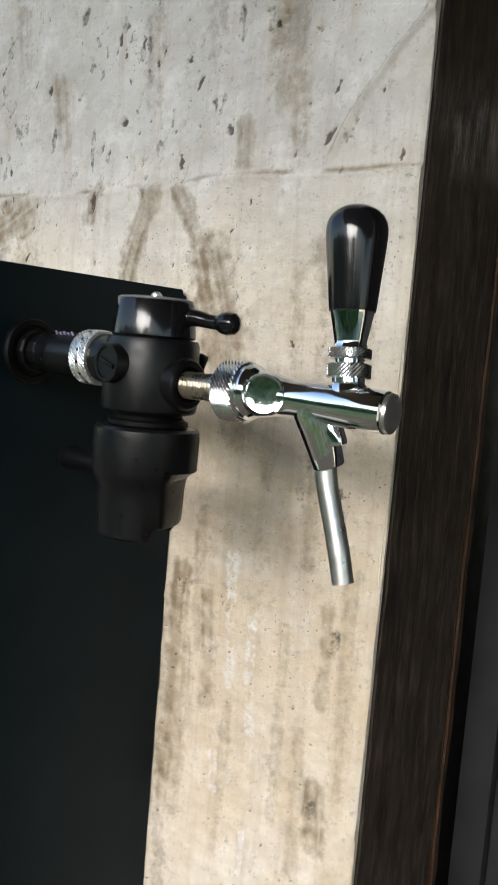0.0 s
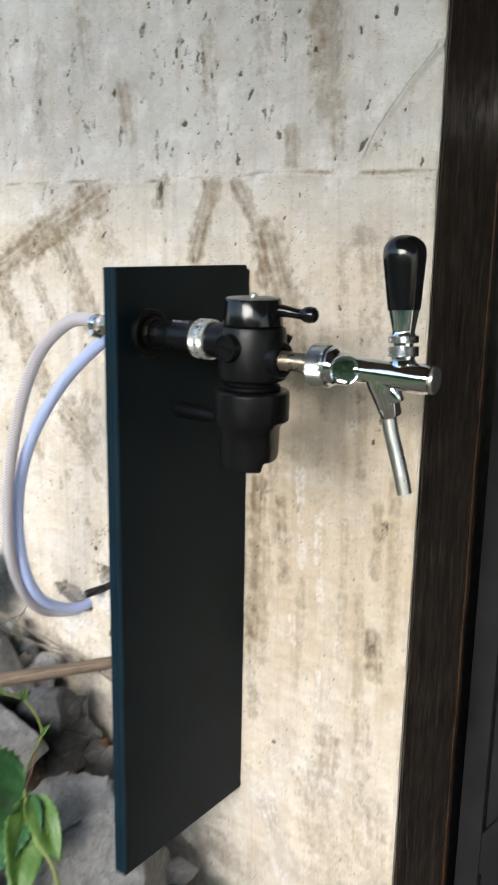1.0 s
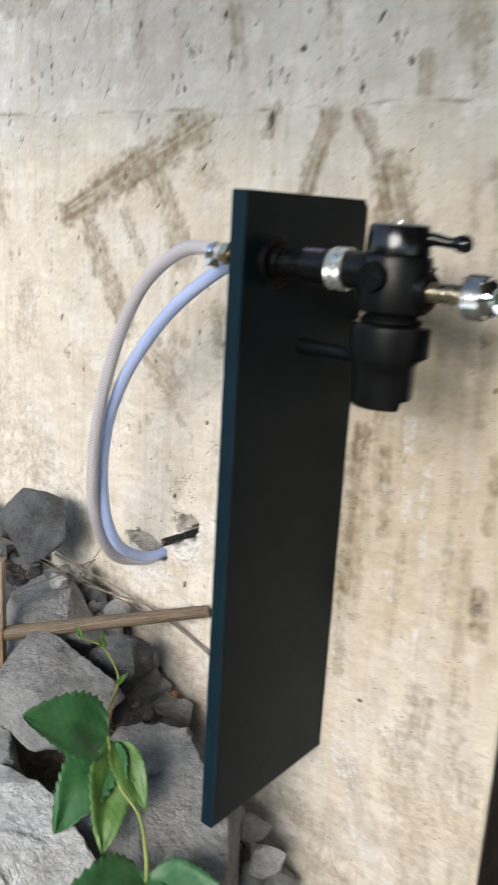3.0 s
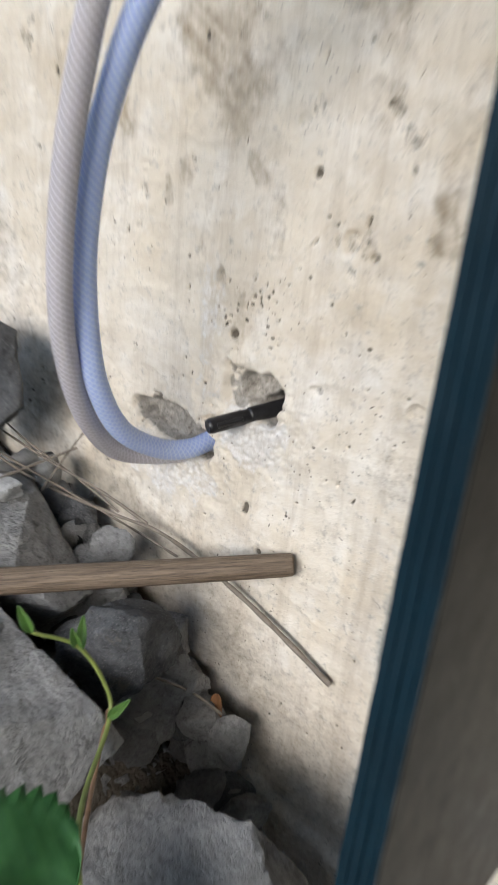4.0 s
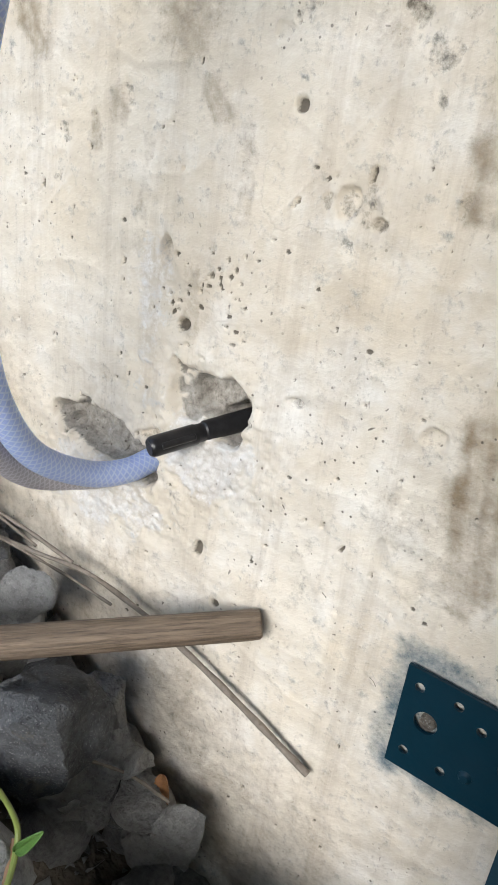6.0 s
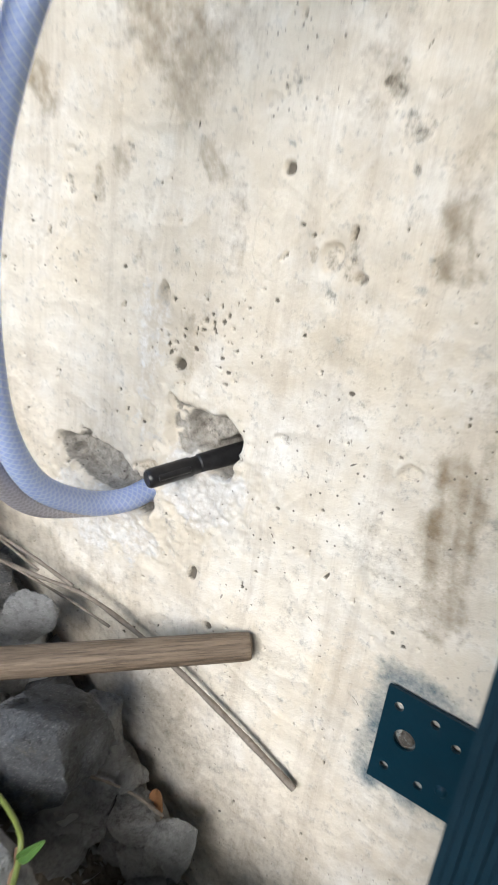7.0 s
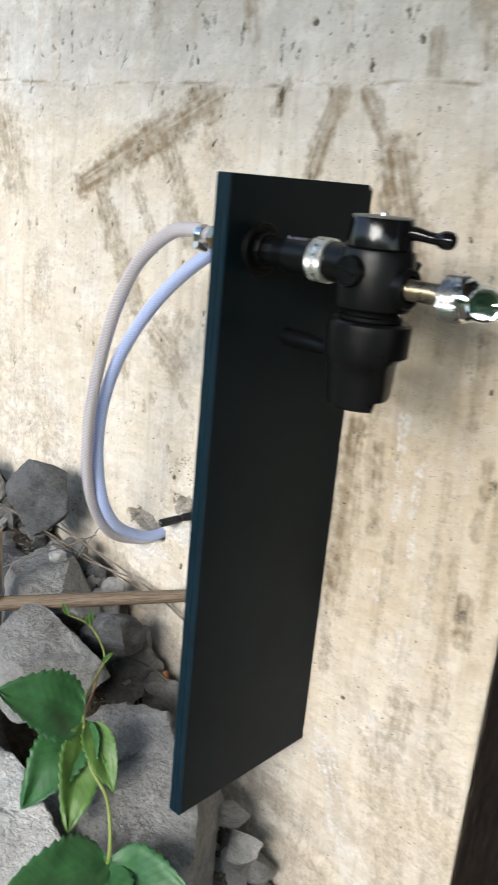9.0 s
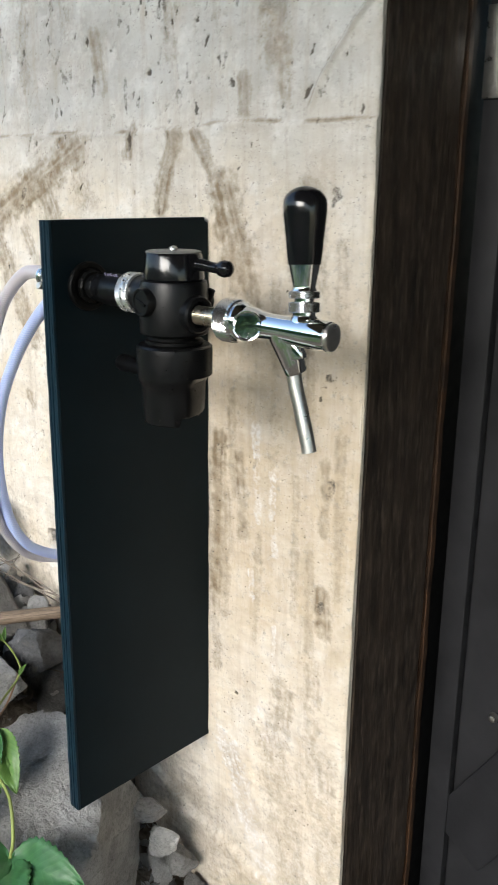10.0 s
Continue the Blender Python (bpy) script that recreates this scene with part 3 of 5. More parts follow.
    # the broken-out holes of the bar and of the hoses
    for cx, cz, rx, rz, deep in ((-0.230, 0.479, 0.027, 0.021, 0.006), (-0.221, 0.481, 0.020, 0.015, 0.010), (-0.2135, 0.4700, 0.0120, 0.0115, 0.026), (-0.305, 0.432, 0.034, 0.014, 0.014), (-0.270, 0.426, 0.014, 0.012, 0.050)):
        dent(cx, cz, rx, rz, deep, 0.0, 0.0, 0.22, (0.70, 1.08))
    for cx, cz in ((-0.247, 0.494), (-0.205, 0.478), (-0.262, 0.447), (-0.334, 0.425), (-0.318, 0.444)):
        dent(cx, cz, 0.006, 0.005, 0.004, 0.2, 0.35, 0.6, (0.7, 1.1))
    r = np.hypot((x + 0.225) / 0.05, (z - 0.462) / 0.045)
    broken = 1 - rising(r, 0.6, 1.3)
    r2 = np.hypot((x + 0.29) / 0.075, (z - 0.416) / 0.042)
    broken = np.maximum(broken, 1 - rising(r2, 0.5, 1.2))
    h += broken * (0.0008 * value_noise(x, z, 0.007, 21) + 0.0010 * value_noise(x, z, 0.0036, 22) + 0.0006 * value_noise(x, z, 0.0021, 25))

    flake = (1 - rising(np.hypot((x + 0.58) / 0.11, (z - 1.225) / 0.080) + 0.30 * value_noise(x, z, 0.03, 51) + 0.12 * value_noise(x, z, 0.010, 52), 0.92, 0.98))
    flake = np.maximum(flake, (1 - rising(np.hypot((x - 0.108) / 0.024, (z - 1.145) / 0.045), 0.7, 1.1)) * rising(value_noise(x, z, 0.02, 53) + 0.3, 0.0, 0.06))
    h -= 0.0035 * flake
    # deeper parts of the holes get the bare tone, shade included
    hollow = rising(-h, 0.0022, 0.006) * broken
    raw_shade = np.clip(np.maximum(0.95 * hollow, 0.45 * flake), 0, 1)
    lime = 0.66 * (1 - rising(np.hypot((x + 0.225) / 0.042, (z - 0.452) / 0.026) + 0.35 * value_noise(x, z, 0.012, 71), 0.6, 1.15))
    lime = np.maximum(lime, 0.52 * (1 - rising(np.hypot((x + 0.30) / 0.062, (z - 0.398) / 0.026) + 0.45 * value_noise(x, z, 0.014, 72), 0.5, 1.15)))
    ragged = 0.6 * value_noise(x, z, 0.02, 31) + 0.5 * value_noise(x, z, 0.007, 32)
    comb = 0.5 + 0.5 * value_noise(x * 1.0, z * 0.18, 0.006, 33)
    stain_shade = strokes(x, z, SMEARS, ragged, comb)
    stain_shade = np.maximum(stain_shade, 0.20 * rising(value_noise(x, z * 0.3, 0.022, 34) + 0.45 * ragged, 0.55, 1.2))
    stain_shade = np.maximum(stain_shade, 0.8 * np.exp(-((edge - 0.001) / 0.0024) ** 2) * rising(value_noise(x, z, 0.03, 35), -0.5, 0.3))
    stain_shade = np.maximum(stain_shade, 0.75 * np.exp(-((crease + 0.0035) / 0.0022) ** 2) * there)
    # ragged dirt at the foot; its tone also carries shade from the rocks
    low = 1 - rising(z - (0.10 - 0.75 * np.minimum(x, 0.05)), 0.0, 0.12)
    stain_shade = np.maximum(stain_shade, 0.34 * low * (0.75 + 0.6 * ragged))
    stain_shade = np.clip(stain_shade - 0.35 * broken, 0, 1)

    lime = np.clip(np.maximum(lime, strokes(x, z, RUNS, ragged, comb)) * (1 - rising(raw_shade, 0.2, 0.6)), 0, 1)
    # an ochre wash, darker and yellower, between the panel and the post
    wash = rising(x, 0.0, 0.04) * rising(z, 0.30, 0.52) * (1 - rising(z, 0.72, 0.90)) * (0.72 + 0.4 * ragged)
    wash = np.maximum(wash, 0.40 * rising(x, 0.02, 0.06) * (1 - rising(z, 0.22, 0.40)) * (0.6 + 0.6 * ragged))
    # teal paint sprayed past the bracket
    qx, qz = np.maximum(np.abs(x + 0.050) - 0.040, 0), np.maximum(np.abs(z - 0.365) - 0.031, 0)
    d = np.hypot(qx, qz) + 0.004 * value_noise(x, z, 0.012, 41)
    spray = 0.85 * (1 - rising(d, 0.000, 0.016)) * (1 - rising(x, -0.006, 0.0)) * (0.65 + 0.35 * value_noise(x, z, 0.02, 42))
    return h, stain_shade, pit_dark, np.clip(spray, 0, 1), raw_shade, lime, np.clip(wash, 0, 0.8)


def axis(a, b, near0, near1):
    """Steps along one side of the wall, finer round the broken holes, which are seen from close by."""
    return np.concatenate([np.arange(a, near0, 2 * CELL), np.arange(near0, near1, CELL), np.arange(near1, b - CELL, 2 * CELL), [b]])


XS = axis(WX0, WX1, -0.36, -0.06)
ZS = axis(WZ0, WZ1, 0.32, 0.66)


def build_wall():
    gx, gz = np.meshgrid(XS, ZS)
    h, stain_shade, pit_dark, spray, raw_shade, lime, wash = wall_fields(gx, gz)
    h = h - 0.004 * np.exp(-(WX1 - gx) / 0.003)
    nz, nx = gx.shape
    # the relief dies out at the rim, where the plain wall goes on
    fade = rising(gx, WX0, WX0 + 0.05) * rising(WZ1 - gz, 0, 0.04)
    co = np.stack([gx, -h * fade, gz], -1).reshape(-1, 3)
    idx = np.arange(nx * nz).reshape(nz, nx)
    quads = np.stack([idx[:-1, :-1], idx[:-1, 1:], idx[1:, 1:], idx[1:, :-1]], -1).reshape(-1, 4)
    me = bpy.data.meshes.new("wall_north")
    me.vertices.add(len(co))
    me.vertices.foreach_set("co", co.ravel())
    me.loops.add(quads.size)
    me.loops.foreach_set("vertex_index", quads.ravel())
    me.polygons.add(len(quads))
    me.polygons.foreach_set("loop_start", np.arange(0, quads.size, 4))
    me.update(calc_edges=True)
    me.shade_smooth()
    wear_shade = me.attributes.new("wear_shade", "FLOAT_COLOR", "POINT")
    rgba = np.stack([stain_shade, pit_dark, spray, np.ones_like(stain_shade)], -1).reshape(-1, 4)
    wear_shade.data.foreach_set("color", rgba.ravel())
    bare = me.attributes.new("raw_shade", "FLOAT", "POINT")
    bare.data.foreach_set("value", raw_shade.ravel())
    pale = me.attributes.new("lime", "FLOAT_COLOR", "POINT")
    rgba = np.stack([lime, wash, np.zeros_like(lime), np.ones_like(lime)], -1).reshape(-1, 4)
    pale.data.foreach_set("color", rgba.ravel())
    me.materials.append(CONCRETE)
    ob = tagged(new("wall_north", me), "limewashed rough concrete wall with brown smears and pits", "wall", kind="structure")
    core = bmesh.new()
    box(-0.98, 0.190, 0.055, 0.30, -0.6, 1.36, bm=core)
    box(0.190, 0.2355, 0.004, 0.0115, -0.6, 1.36, bm=core)
    box(-6.0, WX0, 0.0, 0.30, -0.6, 3.0, bm=core)
    box(WX0, 0.2355, 0.0, 0.30, WZ1, 3.0, bm=core)
    box(WX0, 0.2355, 0.0, 0.05, -0.6, WZ0, bm=core)
    part("masonry", core, CONCRETE, ob, smooth=0)
    return ob


wall = build_wall()
east = part("wall_east", box(1.16, 6.0, 0.0, 0.30, -0.6, 3.0), CONCRETE, smooth=0)
tagged(east, "plain concrete wall beyond the door", "wall", kind="structure")
lintel = part("wall_over_door", box(0.2355, 1.16, 0.0, 0.30, 2.1, 3.0), CONCRETE, smooth=0)
tagged(lintel, "plain concrete wall over the door", "wall", kind="structure")

# ---- door frame and door ----
frame_thing = thing("door_frame", "dark stained timber door post with worn edges", "door frame", kind="structure")


def worn_beam(x0, x1, y0, y1, z0, z1, seed, amount=0.0012):
    bm = box(x0, x1, y0, y1, z0, z1)
    bmesh.ops.subdivide_edges(bm, edges=[e for e in bm.edges if abs(e.verts[0].co.z - e.verts[1].co.z) > 0.5], cuts=150, use_grid_fill=True)
    bmesh.ops.bevel(bm, geom=[e for e in bm.edges if abs(e.verts[0].co.z - e.verts[1].co.z) > 1e-4 and len(e.link_faces) == 2 and e.calc_face_angle(0) > 1], offset=0.0025, segments=2, affect="EDGES")
    for v in bm.verts:
        n = noise.noise(Vector((v.co.x * 30 + seed, v.co.y * 30, v.co.z * 14))) + 0.6 * noise.noise(Vector((v.co.x * 60, v.co.y * 60 + seed, v.co.z * 60)))
        v.co.x += amount * n
        v.co.y += amount * n * 0.7
    return bm


part("post", worn_beam(0.190, 0.2368, 0.012, 0.150, -0.6, 2.1, 1.0), POST, frame_thing)
part("stop_strip", worn_beam(0.190, 0.2385, 0.1515, 0.164, -0.6, 2.1, 5.0, 0.0009), ORANGE, frame_thing, "worn strip with orange bare wood")
# black block standing for the dark of the gap before the door
part("gap_shade", box(0.190, 0.236, 0.1645, 0.30, -0.6, 2.1), RUBBER, frame_thing)
part("far_post", box(1.11, 1.16, 0.0, 0.2, -0.6, 2.1, 0.003), POST, frame_thing)
part("head", box(0.2370, 1.11, 0.012, 0.2, 2.05, 2.1, 0.003), POST, frame_thing)

door = thing("door_1", "black painted plank door with a diagonal brace", "door", kind="structure")
PLANK = bpy.data.meshes.new("plank")
bm = box(-0.054, 0.054, -0.011, 0.011, 0.0, 2.02, 0.002)
bm.to_mesh(PLANK)
bm.free()
PLANK.materials.append(DOOR)
for i in range(8):
    ob = new("plank", PLANK)
    ob.parent = door
    ob.location = (0.298 + 0.1095 * i, 0.2125, 0.02)
brace = part("brace", box(-0.05, 0.85, -0.006, 0.006, -0.045, 0.045, 0.002), DOOR, door)
brace.matrix_basis = pose(0.310, 0.1945, 0.164, 0, -58, 0)
part("stile", box(0.2405, 0.2725, 0.186, 0.2005, 0.02, 2.04, 0.002), DOOR, door)
stud = part("stud", lathe([(0, 0.008), (0.004, 0.007), (0.006, 0.004), (0.0065, 0)], (0.318, 0.2, 0.322), (0, -1, 0), 20), STEEL, door, "pale round stud")
part("hinge", box(0.241, 0.268, 0.181, 0.1855, 1.040, 1.130, 0.001), STEEL, door, "worn grey hinge plate")

# ---- ground and added overhead cover ----
GROUND_X = (-40, -6, -2, -0.9, -0.7, -0.5, -0.37, -0.28, -0.2, -0.06, 0.05, 0.6, 40)
GROUND_Z = (0.7, 0.7, 0.55, 0.44, 0.40, 0.33, 0.27, 0.21, 0.14, 0.03, -0.01, -0.03, -0.03)


def ground_height(x, y):
    bank = np.interp(x, GROUND_X, GROUND_Z)
    return -0.03 + (bank + 0.03) * float(rising(np.float64(y), -0.95, -0.33)) + 0.012 * noise.noise(Vector((x * 9, y * 9, 0))) + 0.006 * noise.noise(Vector((x * 40, y * 40, 3)))


def build_ground():
    xs = sorted(set([-40, -20, -10, -6, -4, -3, -2, -1.5] + [round(-1.2 + 0.02 * i, 3) for i in range(96)] + [0.9, 1.2, 1.8, 2.5, 4, 6, 10, 20, 40]))
    ys = sorted(set([0.05] + [round(-0.02 * i, 3) for i in range(61)] + [-1.5, -2, -3, -4, -6, -10, -20, -40]))
    bm = bmesh.new()
    grid = [[bm.verts.new((x, y, ground_height(x, y))) for x in xs] for y in ys]
    for a, b in zip(grid, grid[1:]):
        for i in range(len(xs) - 1):
            bm.faces.new((a[i], a[i + 1], b[i + 1], b[i]))
    ob = part("ground", bm, YARD)
    return tagged(ob, "bare stony earth along the wall and grass beyond", "ground", kind="structure")


build_ground()
# unseen sloping cover, added to keep sky and sun off the upper wall
bm = box(-0.45, 6.0, -2.3, -0.002, 2.10, 2.17)
for v in bm.verts:
    v.co.z += 0.13 * v.co.y
shade_cover = part("ceiling", bm, SHADE_BOARDS, smooth=0)
tagged(shade_cover, "added boarded cover out of view that shades the upper wall", "ceiling", kind="structure")

def hedge():
    """The dark green growth across the yard, which the chrome and the black paint mirror."""
    bm = bmesh.new()
    nx, nz = 160, 26
    grid = []
    for k in range(nz + 1):
        row = []
        for i in range(nx + 1):
            x, s = -14 + 28 * i / nx, k / nz
            top = 2.1 + 0.5 * noise.noise(Vector((x * 0.5, 0, 4))) + 0.25 * noise.noise(Vector((x * 2.1, 0, 9)))
            bulge = 0.5 * math.sin(math.pi * min(1, s * 1.1)) + 0.35 * noise.noise(Vector((x * 1.3, s * 4, 2))) + 0.2 * noise.noise(Vector((x * 4, s * 12, 5)))
            row.append(bm.verts.new((x, -6.6 + bulge - 1.2 * max(0, s - 0.75), -0.1 + (top + 0.1) * s)))
        grid.append(row)
    for a, c in zip(grid, grid[1:]):
        for i in range(nx):
            bm.faces.new((a[i], a[i + 1], c[i + 1], c[i]))
    rnd = random.Random(9)
    for _ in range(7000):       # leaves standing off it
        k, i = rnd.randrange(nz + 1), rnd.randrange(nx + 1)
        p = grid[k][i].co + Vector((rnd.gauss(0, 0.08), rnd.uniform(0, 0.15), rnd.gauss(0, 0.06)))
        u = Vector((rnd.gauss(0, 1), rnd.gauss(0, 1), rnd.gauss(0, 1))).normalized() * 0.07
        v = u.cross(Vector((rnd.gauss(0, 1), rnd.gauss(0, 1), rnd.gauss(0, 1)))).normalized() * 0.04
        bm.faces.new([bm.verts.new(q) for q in (p - u, p + v, p + u, p - v)])
    return tagged(part("backdrop", bm, HEDGE, smooth=0), "dark green hedge across the yard", "hedge", kind="structure")


hedge()

# ---- the black panel ----
panel = thing("tap_panel", "black painted plywood panel standing out from the wall", "panel")
bm = box(0.0015, 0.0180, -0.2085, -0.0015, 0.252, 0.916)
back = [e for e in bm.edges if all(v.co.y > -0.01 and v.co.z > 0.9 for v in e.verts)]
bmesh.ops.bevel(bm, geom=back, offset=0.005, segments=3, affect="EDGES")
bmesh.ops.bevel(bm, geom=[e for e in bm.edges if e.calc_face_angle(0) > 1.2], offset=0.0009, segments=2, affect="EDGES")
part("board", bm, BOARD, panel)
plies = part("front_edge", box(0.0018, 0.0177, -0.2090, -0.2080, 0.2524, 0.9156), TEAL, panel, "teal painted edge of the plywood")
for i in range(7):
    x0 = 0.0015 + i * 0.00236
    proud = (0.0, 0.0007, 0.0002, 0.0009, 0.0001, 0.0006, 0.0003)[i]
    bm = box(x0 + 0.0001, x0 + 0.0022, -0.2104 - proud, -0.2085, 0.2522, 0.9158)
    bmesh.ops.subdivide_edges(bm, edges=[e for e in bm.edges if abs(e.verts[0].co.z - e.verts[1].co.z) > 0.5], cuts=120, use_grid_fill=True)
    for v in bm.verts:
        if v.co.y < -0.209:
            v.co.y += 0.0005 * noise.noise(Vector((i * 9.0, 0, v.co.z * 45)))
    part("ply", bm, TEAL, plies)

# ---- steel bracket under the panel ----
bracket = thing("wall_bracket", "teal painted perforated steel bracket screwed to the wall", "bracket")


def perforated(x0, x1, z0, z1, y0, y1, holes):
    """A plate with round holes cut through it."""
    bm = bmesh.new()
    step = 0.0009
    nx, nz = int(round((x1 - x0) / step)), int(round((z1 - z0) / step))
    pts = {}

    def at(i, k):
        x, z = x0 + (x1 - x0) * i / nx, z0 + (z1 - z0) * k / nz
        for hx, hz, hr in holes:      # pull the nearest rows onto the rim
            d = math.hypot(x - hx, z - hz)
            if abs(d - hr) < step * 0.75 and d > 0:
                x, z = hx + (x - hx) * hr / d, hz + (z - hz) * hr / d
        return x, z

    def vert(i, k):
        if (i, k) not in pts:
            x, z = at(i, k)
            pts[i, k] = bm.verts.new((x, y0, z))
        return pts[i, k]

    for i in range(nx):
        for k in range(nz):
            cx, cz = x0 + (x1 - x0) * (i + 0.5) / nx, z0 + (z1 - z0) * (k + 0.5) / nz
            if all(math.hypot(cx - hx, cz - hz) > hr for hx, hz, hr in holes):
                bm.faces.new((vert(i, k), vert(i + 1, k), vert(i + 1, k + 1), vert(i, k + 1)))
    made = bmesh.ops.extrude_face_region(bm, geom=bm.faces[:])
    for v in made["geom"]:
        if isinstance(v, bmesh.types.BMVert):
            v.co.y = y1
    bmesh.ops.recalc_face_normals(bm, faces=bm.faces[:])
    return bm


HOLES = [(-0.080, 0.386, 0.0026), (-0.060, 0.387, 0.0026), (-0.047, 0.380, 0.0026), (-0.080, 0.346, 0.0026), (-0.060, 0.346, 0.0026), (-0.048, 0.351, 0.0026),
         (-0.073, 0.368, 0.0062), (-0.022, 0.385, 0.0026), (-0.022, 0.348, 0.0026), (-0.030, 0.366, 0.0055)]
part("wall_plate", perforated(-0.0880, -0.0005, 0.3345, 0.3955, -0.0055, -0.0035, HOLES), PLATE, bracket)
part("side_plate", box(-0.0005, 0.0012, -0.085, -0.0035, 0.3345, 0.3955, 0.0005), PLATE, bracket)
for hx, hz in ((-0.022, 0.385), (-0.048, 0.351)):
    part("screw", lathe([(0, 0.0022), (0.0022, 0.0018), (0.0036, 0.0003), (0.0036, 0)], (hx, -0.0055, hz), (0, -1, 0), 16), PLATE, bracket)
part("wall_plug", lathe([(0, 0.001), (0.004, 0.001), (0.0048, -0.006)], (-0.0725, -0.0038, 0.3675), (0, -1, 0), 16), EARTH, bracket)

# ---- bottle filler ----
filler = thing("bottle_filler", "black plastic bottle filling head with lever and scale ring", "filling head")
CX, CY = 0.1545, -0.175
ZP = 0.853
part("flange", lathe([(0.012, 0), (0.0232, 0), (0.0242, 0.0012), (0.0242, 0.0040), (0.0228, 0.0054), (0.0190, 0.0056), (0.0180, 0.0046), (0.012, 0.0046)], (0.0265, CY, ZP), (1, 0, 0), 40), RUBBER, filler)
part("sleeve", lathe([(0.0150, 0), (0.0165, 0.0004), (0.0165, 0.0088), (0.012, 0.0092)], (0.0178, CY, ZP), (1, 0, 0), 36), RUBBER, filler)
nut = lathe([(0, 0), (0.0150, 0), (0.0162, 0.002), (0.0162, 0.0055), (0.0150, 0.0070), (0.0122, 0.0072), (0.0122, 0.0120), (0.0138, 0.0128), (0.0138, 0.0165), (0.0130, 0.018), (0.011, 0.018)], (0.0312, CY, ZP), (1, 0, 0), 12)
part("lock_nut", nut, RUBBER, filler, smooth=20)
pipe = part("pipe", lathe([(0.012, 0), (0.0132, 0.0), (0.0132, 0.012), (0.0150, 0.016), (0.0155, 0.020), (0.0155, 0.056), (0.0165, 0.060), (0.0165, 0.090), (0.010, 0.094)], (0.0460, CY, ZP), (1, 0, 0), 40), PLASTIC, filler)
for i in range(5):      # print on the pipe that cannot be read
    bm = box(-0.0011, 0.0011, -0.0002, 0.0004, -0.0026, 0.0026 - 0.0008 * (i % 2))
    ob = part("print_bar", bm, PRINT, pipe)
    ang = radians(118)
    ob.matrix_basis = Matrix.Translation((0.0665 + 0.0042 * i, CY + math.cos(ang) * 0.0155, ZP + math.sin(ang) * 0.0155)) @ Matrix.Rotation(ang + math.pi / 2 - math.pi, 4, "X")
prof = [(0.0165, 0), (0.0182, 0.0006)] + [(0.0184, 0.001 + 0.0015 * j) for j in range(5)] + [(0.0188, 0.0082), (0.0188, 0.0104)] + [(0.0184, 0.011 + 0.0015 * j) for j in range(4)] + [(0.0182, 0.0164), (0.0165, 0.017)]
ring = part("scale_ring", lathe(prof, (0.0925, CY, ZP), (1, 0, 0), 84, knurl=0.0005, rows=(2, 3, 4, 5, 6, 9, 10, 11, 12)), SCALE, filler, "silver ring with a dotted scale", smooth=0)
for i in range(14):
    a = 2 * math.pi * i / 14 + 0.2
    bm = lathe([(0, 0.0004), (0.0011, 0.0002), (0.0012, -0.0006)], (0.1018, CY + 0.0188 * math.cos(a), ZP + 0.0188 * math.sin(a)), (0, math.cos(a), math.sin(a)), 10)
    part("dot", bm, RUBBER, ring)
part("body", lathe([(0, 0.8215), (0.0290, 0.8215), (0.0305, 0.8230), (0.0310, 0.8260), (0.0308, 0.8400), (0.0302, 0.8650), (0.0290, 0.8685), (0.0245, 0.8690), (0, 0.8690)], (CX, CY, 0), (0, 0, 1), 56), PLASTIC, filler)
part("outlet_boss", lathe([(0.0165, 0), (0.0165, 0.009), (0.0150, 0.0105), (0.0115, 0.0108), (0.0108, 0.0068)], (0.1790, CY - 0.001, 0.8415), (1, 0, 0), 36), PLASTIC, filler)
cap = part("valve_cap", lathe([(0, 0.8692), (0.0262, 0.8692), (0.0272, 0.8705), (0.0270, 0.8740), (0.0252, 0.8910), (0.0240, 0.8935), (0.0232, 0.8940)], (CX, CY, 0), (0, 0, 1), 56), GLOSS, filler, "glossy black valve cap")
part("cap_disc", lathe([(0, 0.8946), (0.0225, 0.8944), (0.0244, 0.8936), (0.0244, 0.8928)], (CX, CY, 0), (0, 0, 1), 48), SHEENTOP, cap, "cap disc in a grey that stands for mirrored sky")
part("cap_screw", lathe([(0, 0.8985), (0.0018, 0.8983), (0.0036, 0.8968), (0.0038, 0.8944)], (CX, CY, 0), (0, 0, 1), 20), STEEL, cap)
lever_line = spline([(0.166, -0.171, 0.8835), (0.182, -0.168, 0.8835), (0.196, -0.165, 0.8815), (0.2065, -0.163, 0.8815)], 8)
lever = part("lever", tube(lever_line, lambda s: 0.0068 - 0.0022 * min(1, s * 1.8), 20), GLOSS, cap)
part("lever_end", lathe([(0, -0.0085), (0.0045, -0.0078), (0.0066, -0.0045), (0.0074, 0), (0.0066, 0.0045), (0.004, 0.0070), (0, 0.0078)], (0.2065, -0.163, 0.8812), (0.97, 0.2, 0), 28), GLOSS, lever)
part("neck_ring", lathe([(0.020, 0.8110), (0.0245, 0.8112), (0.0262, 0.8135), (0.0262, 0.8160), (0.0235, 0.8170), (0.0222, 0.8190), (0.0225, 0.8216)], (CX, CY, 0), (0, 0, 1), 48), RUBBER, filler)
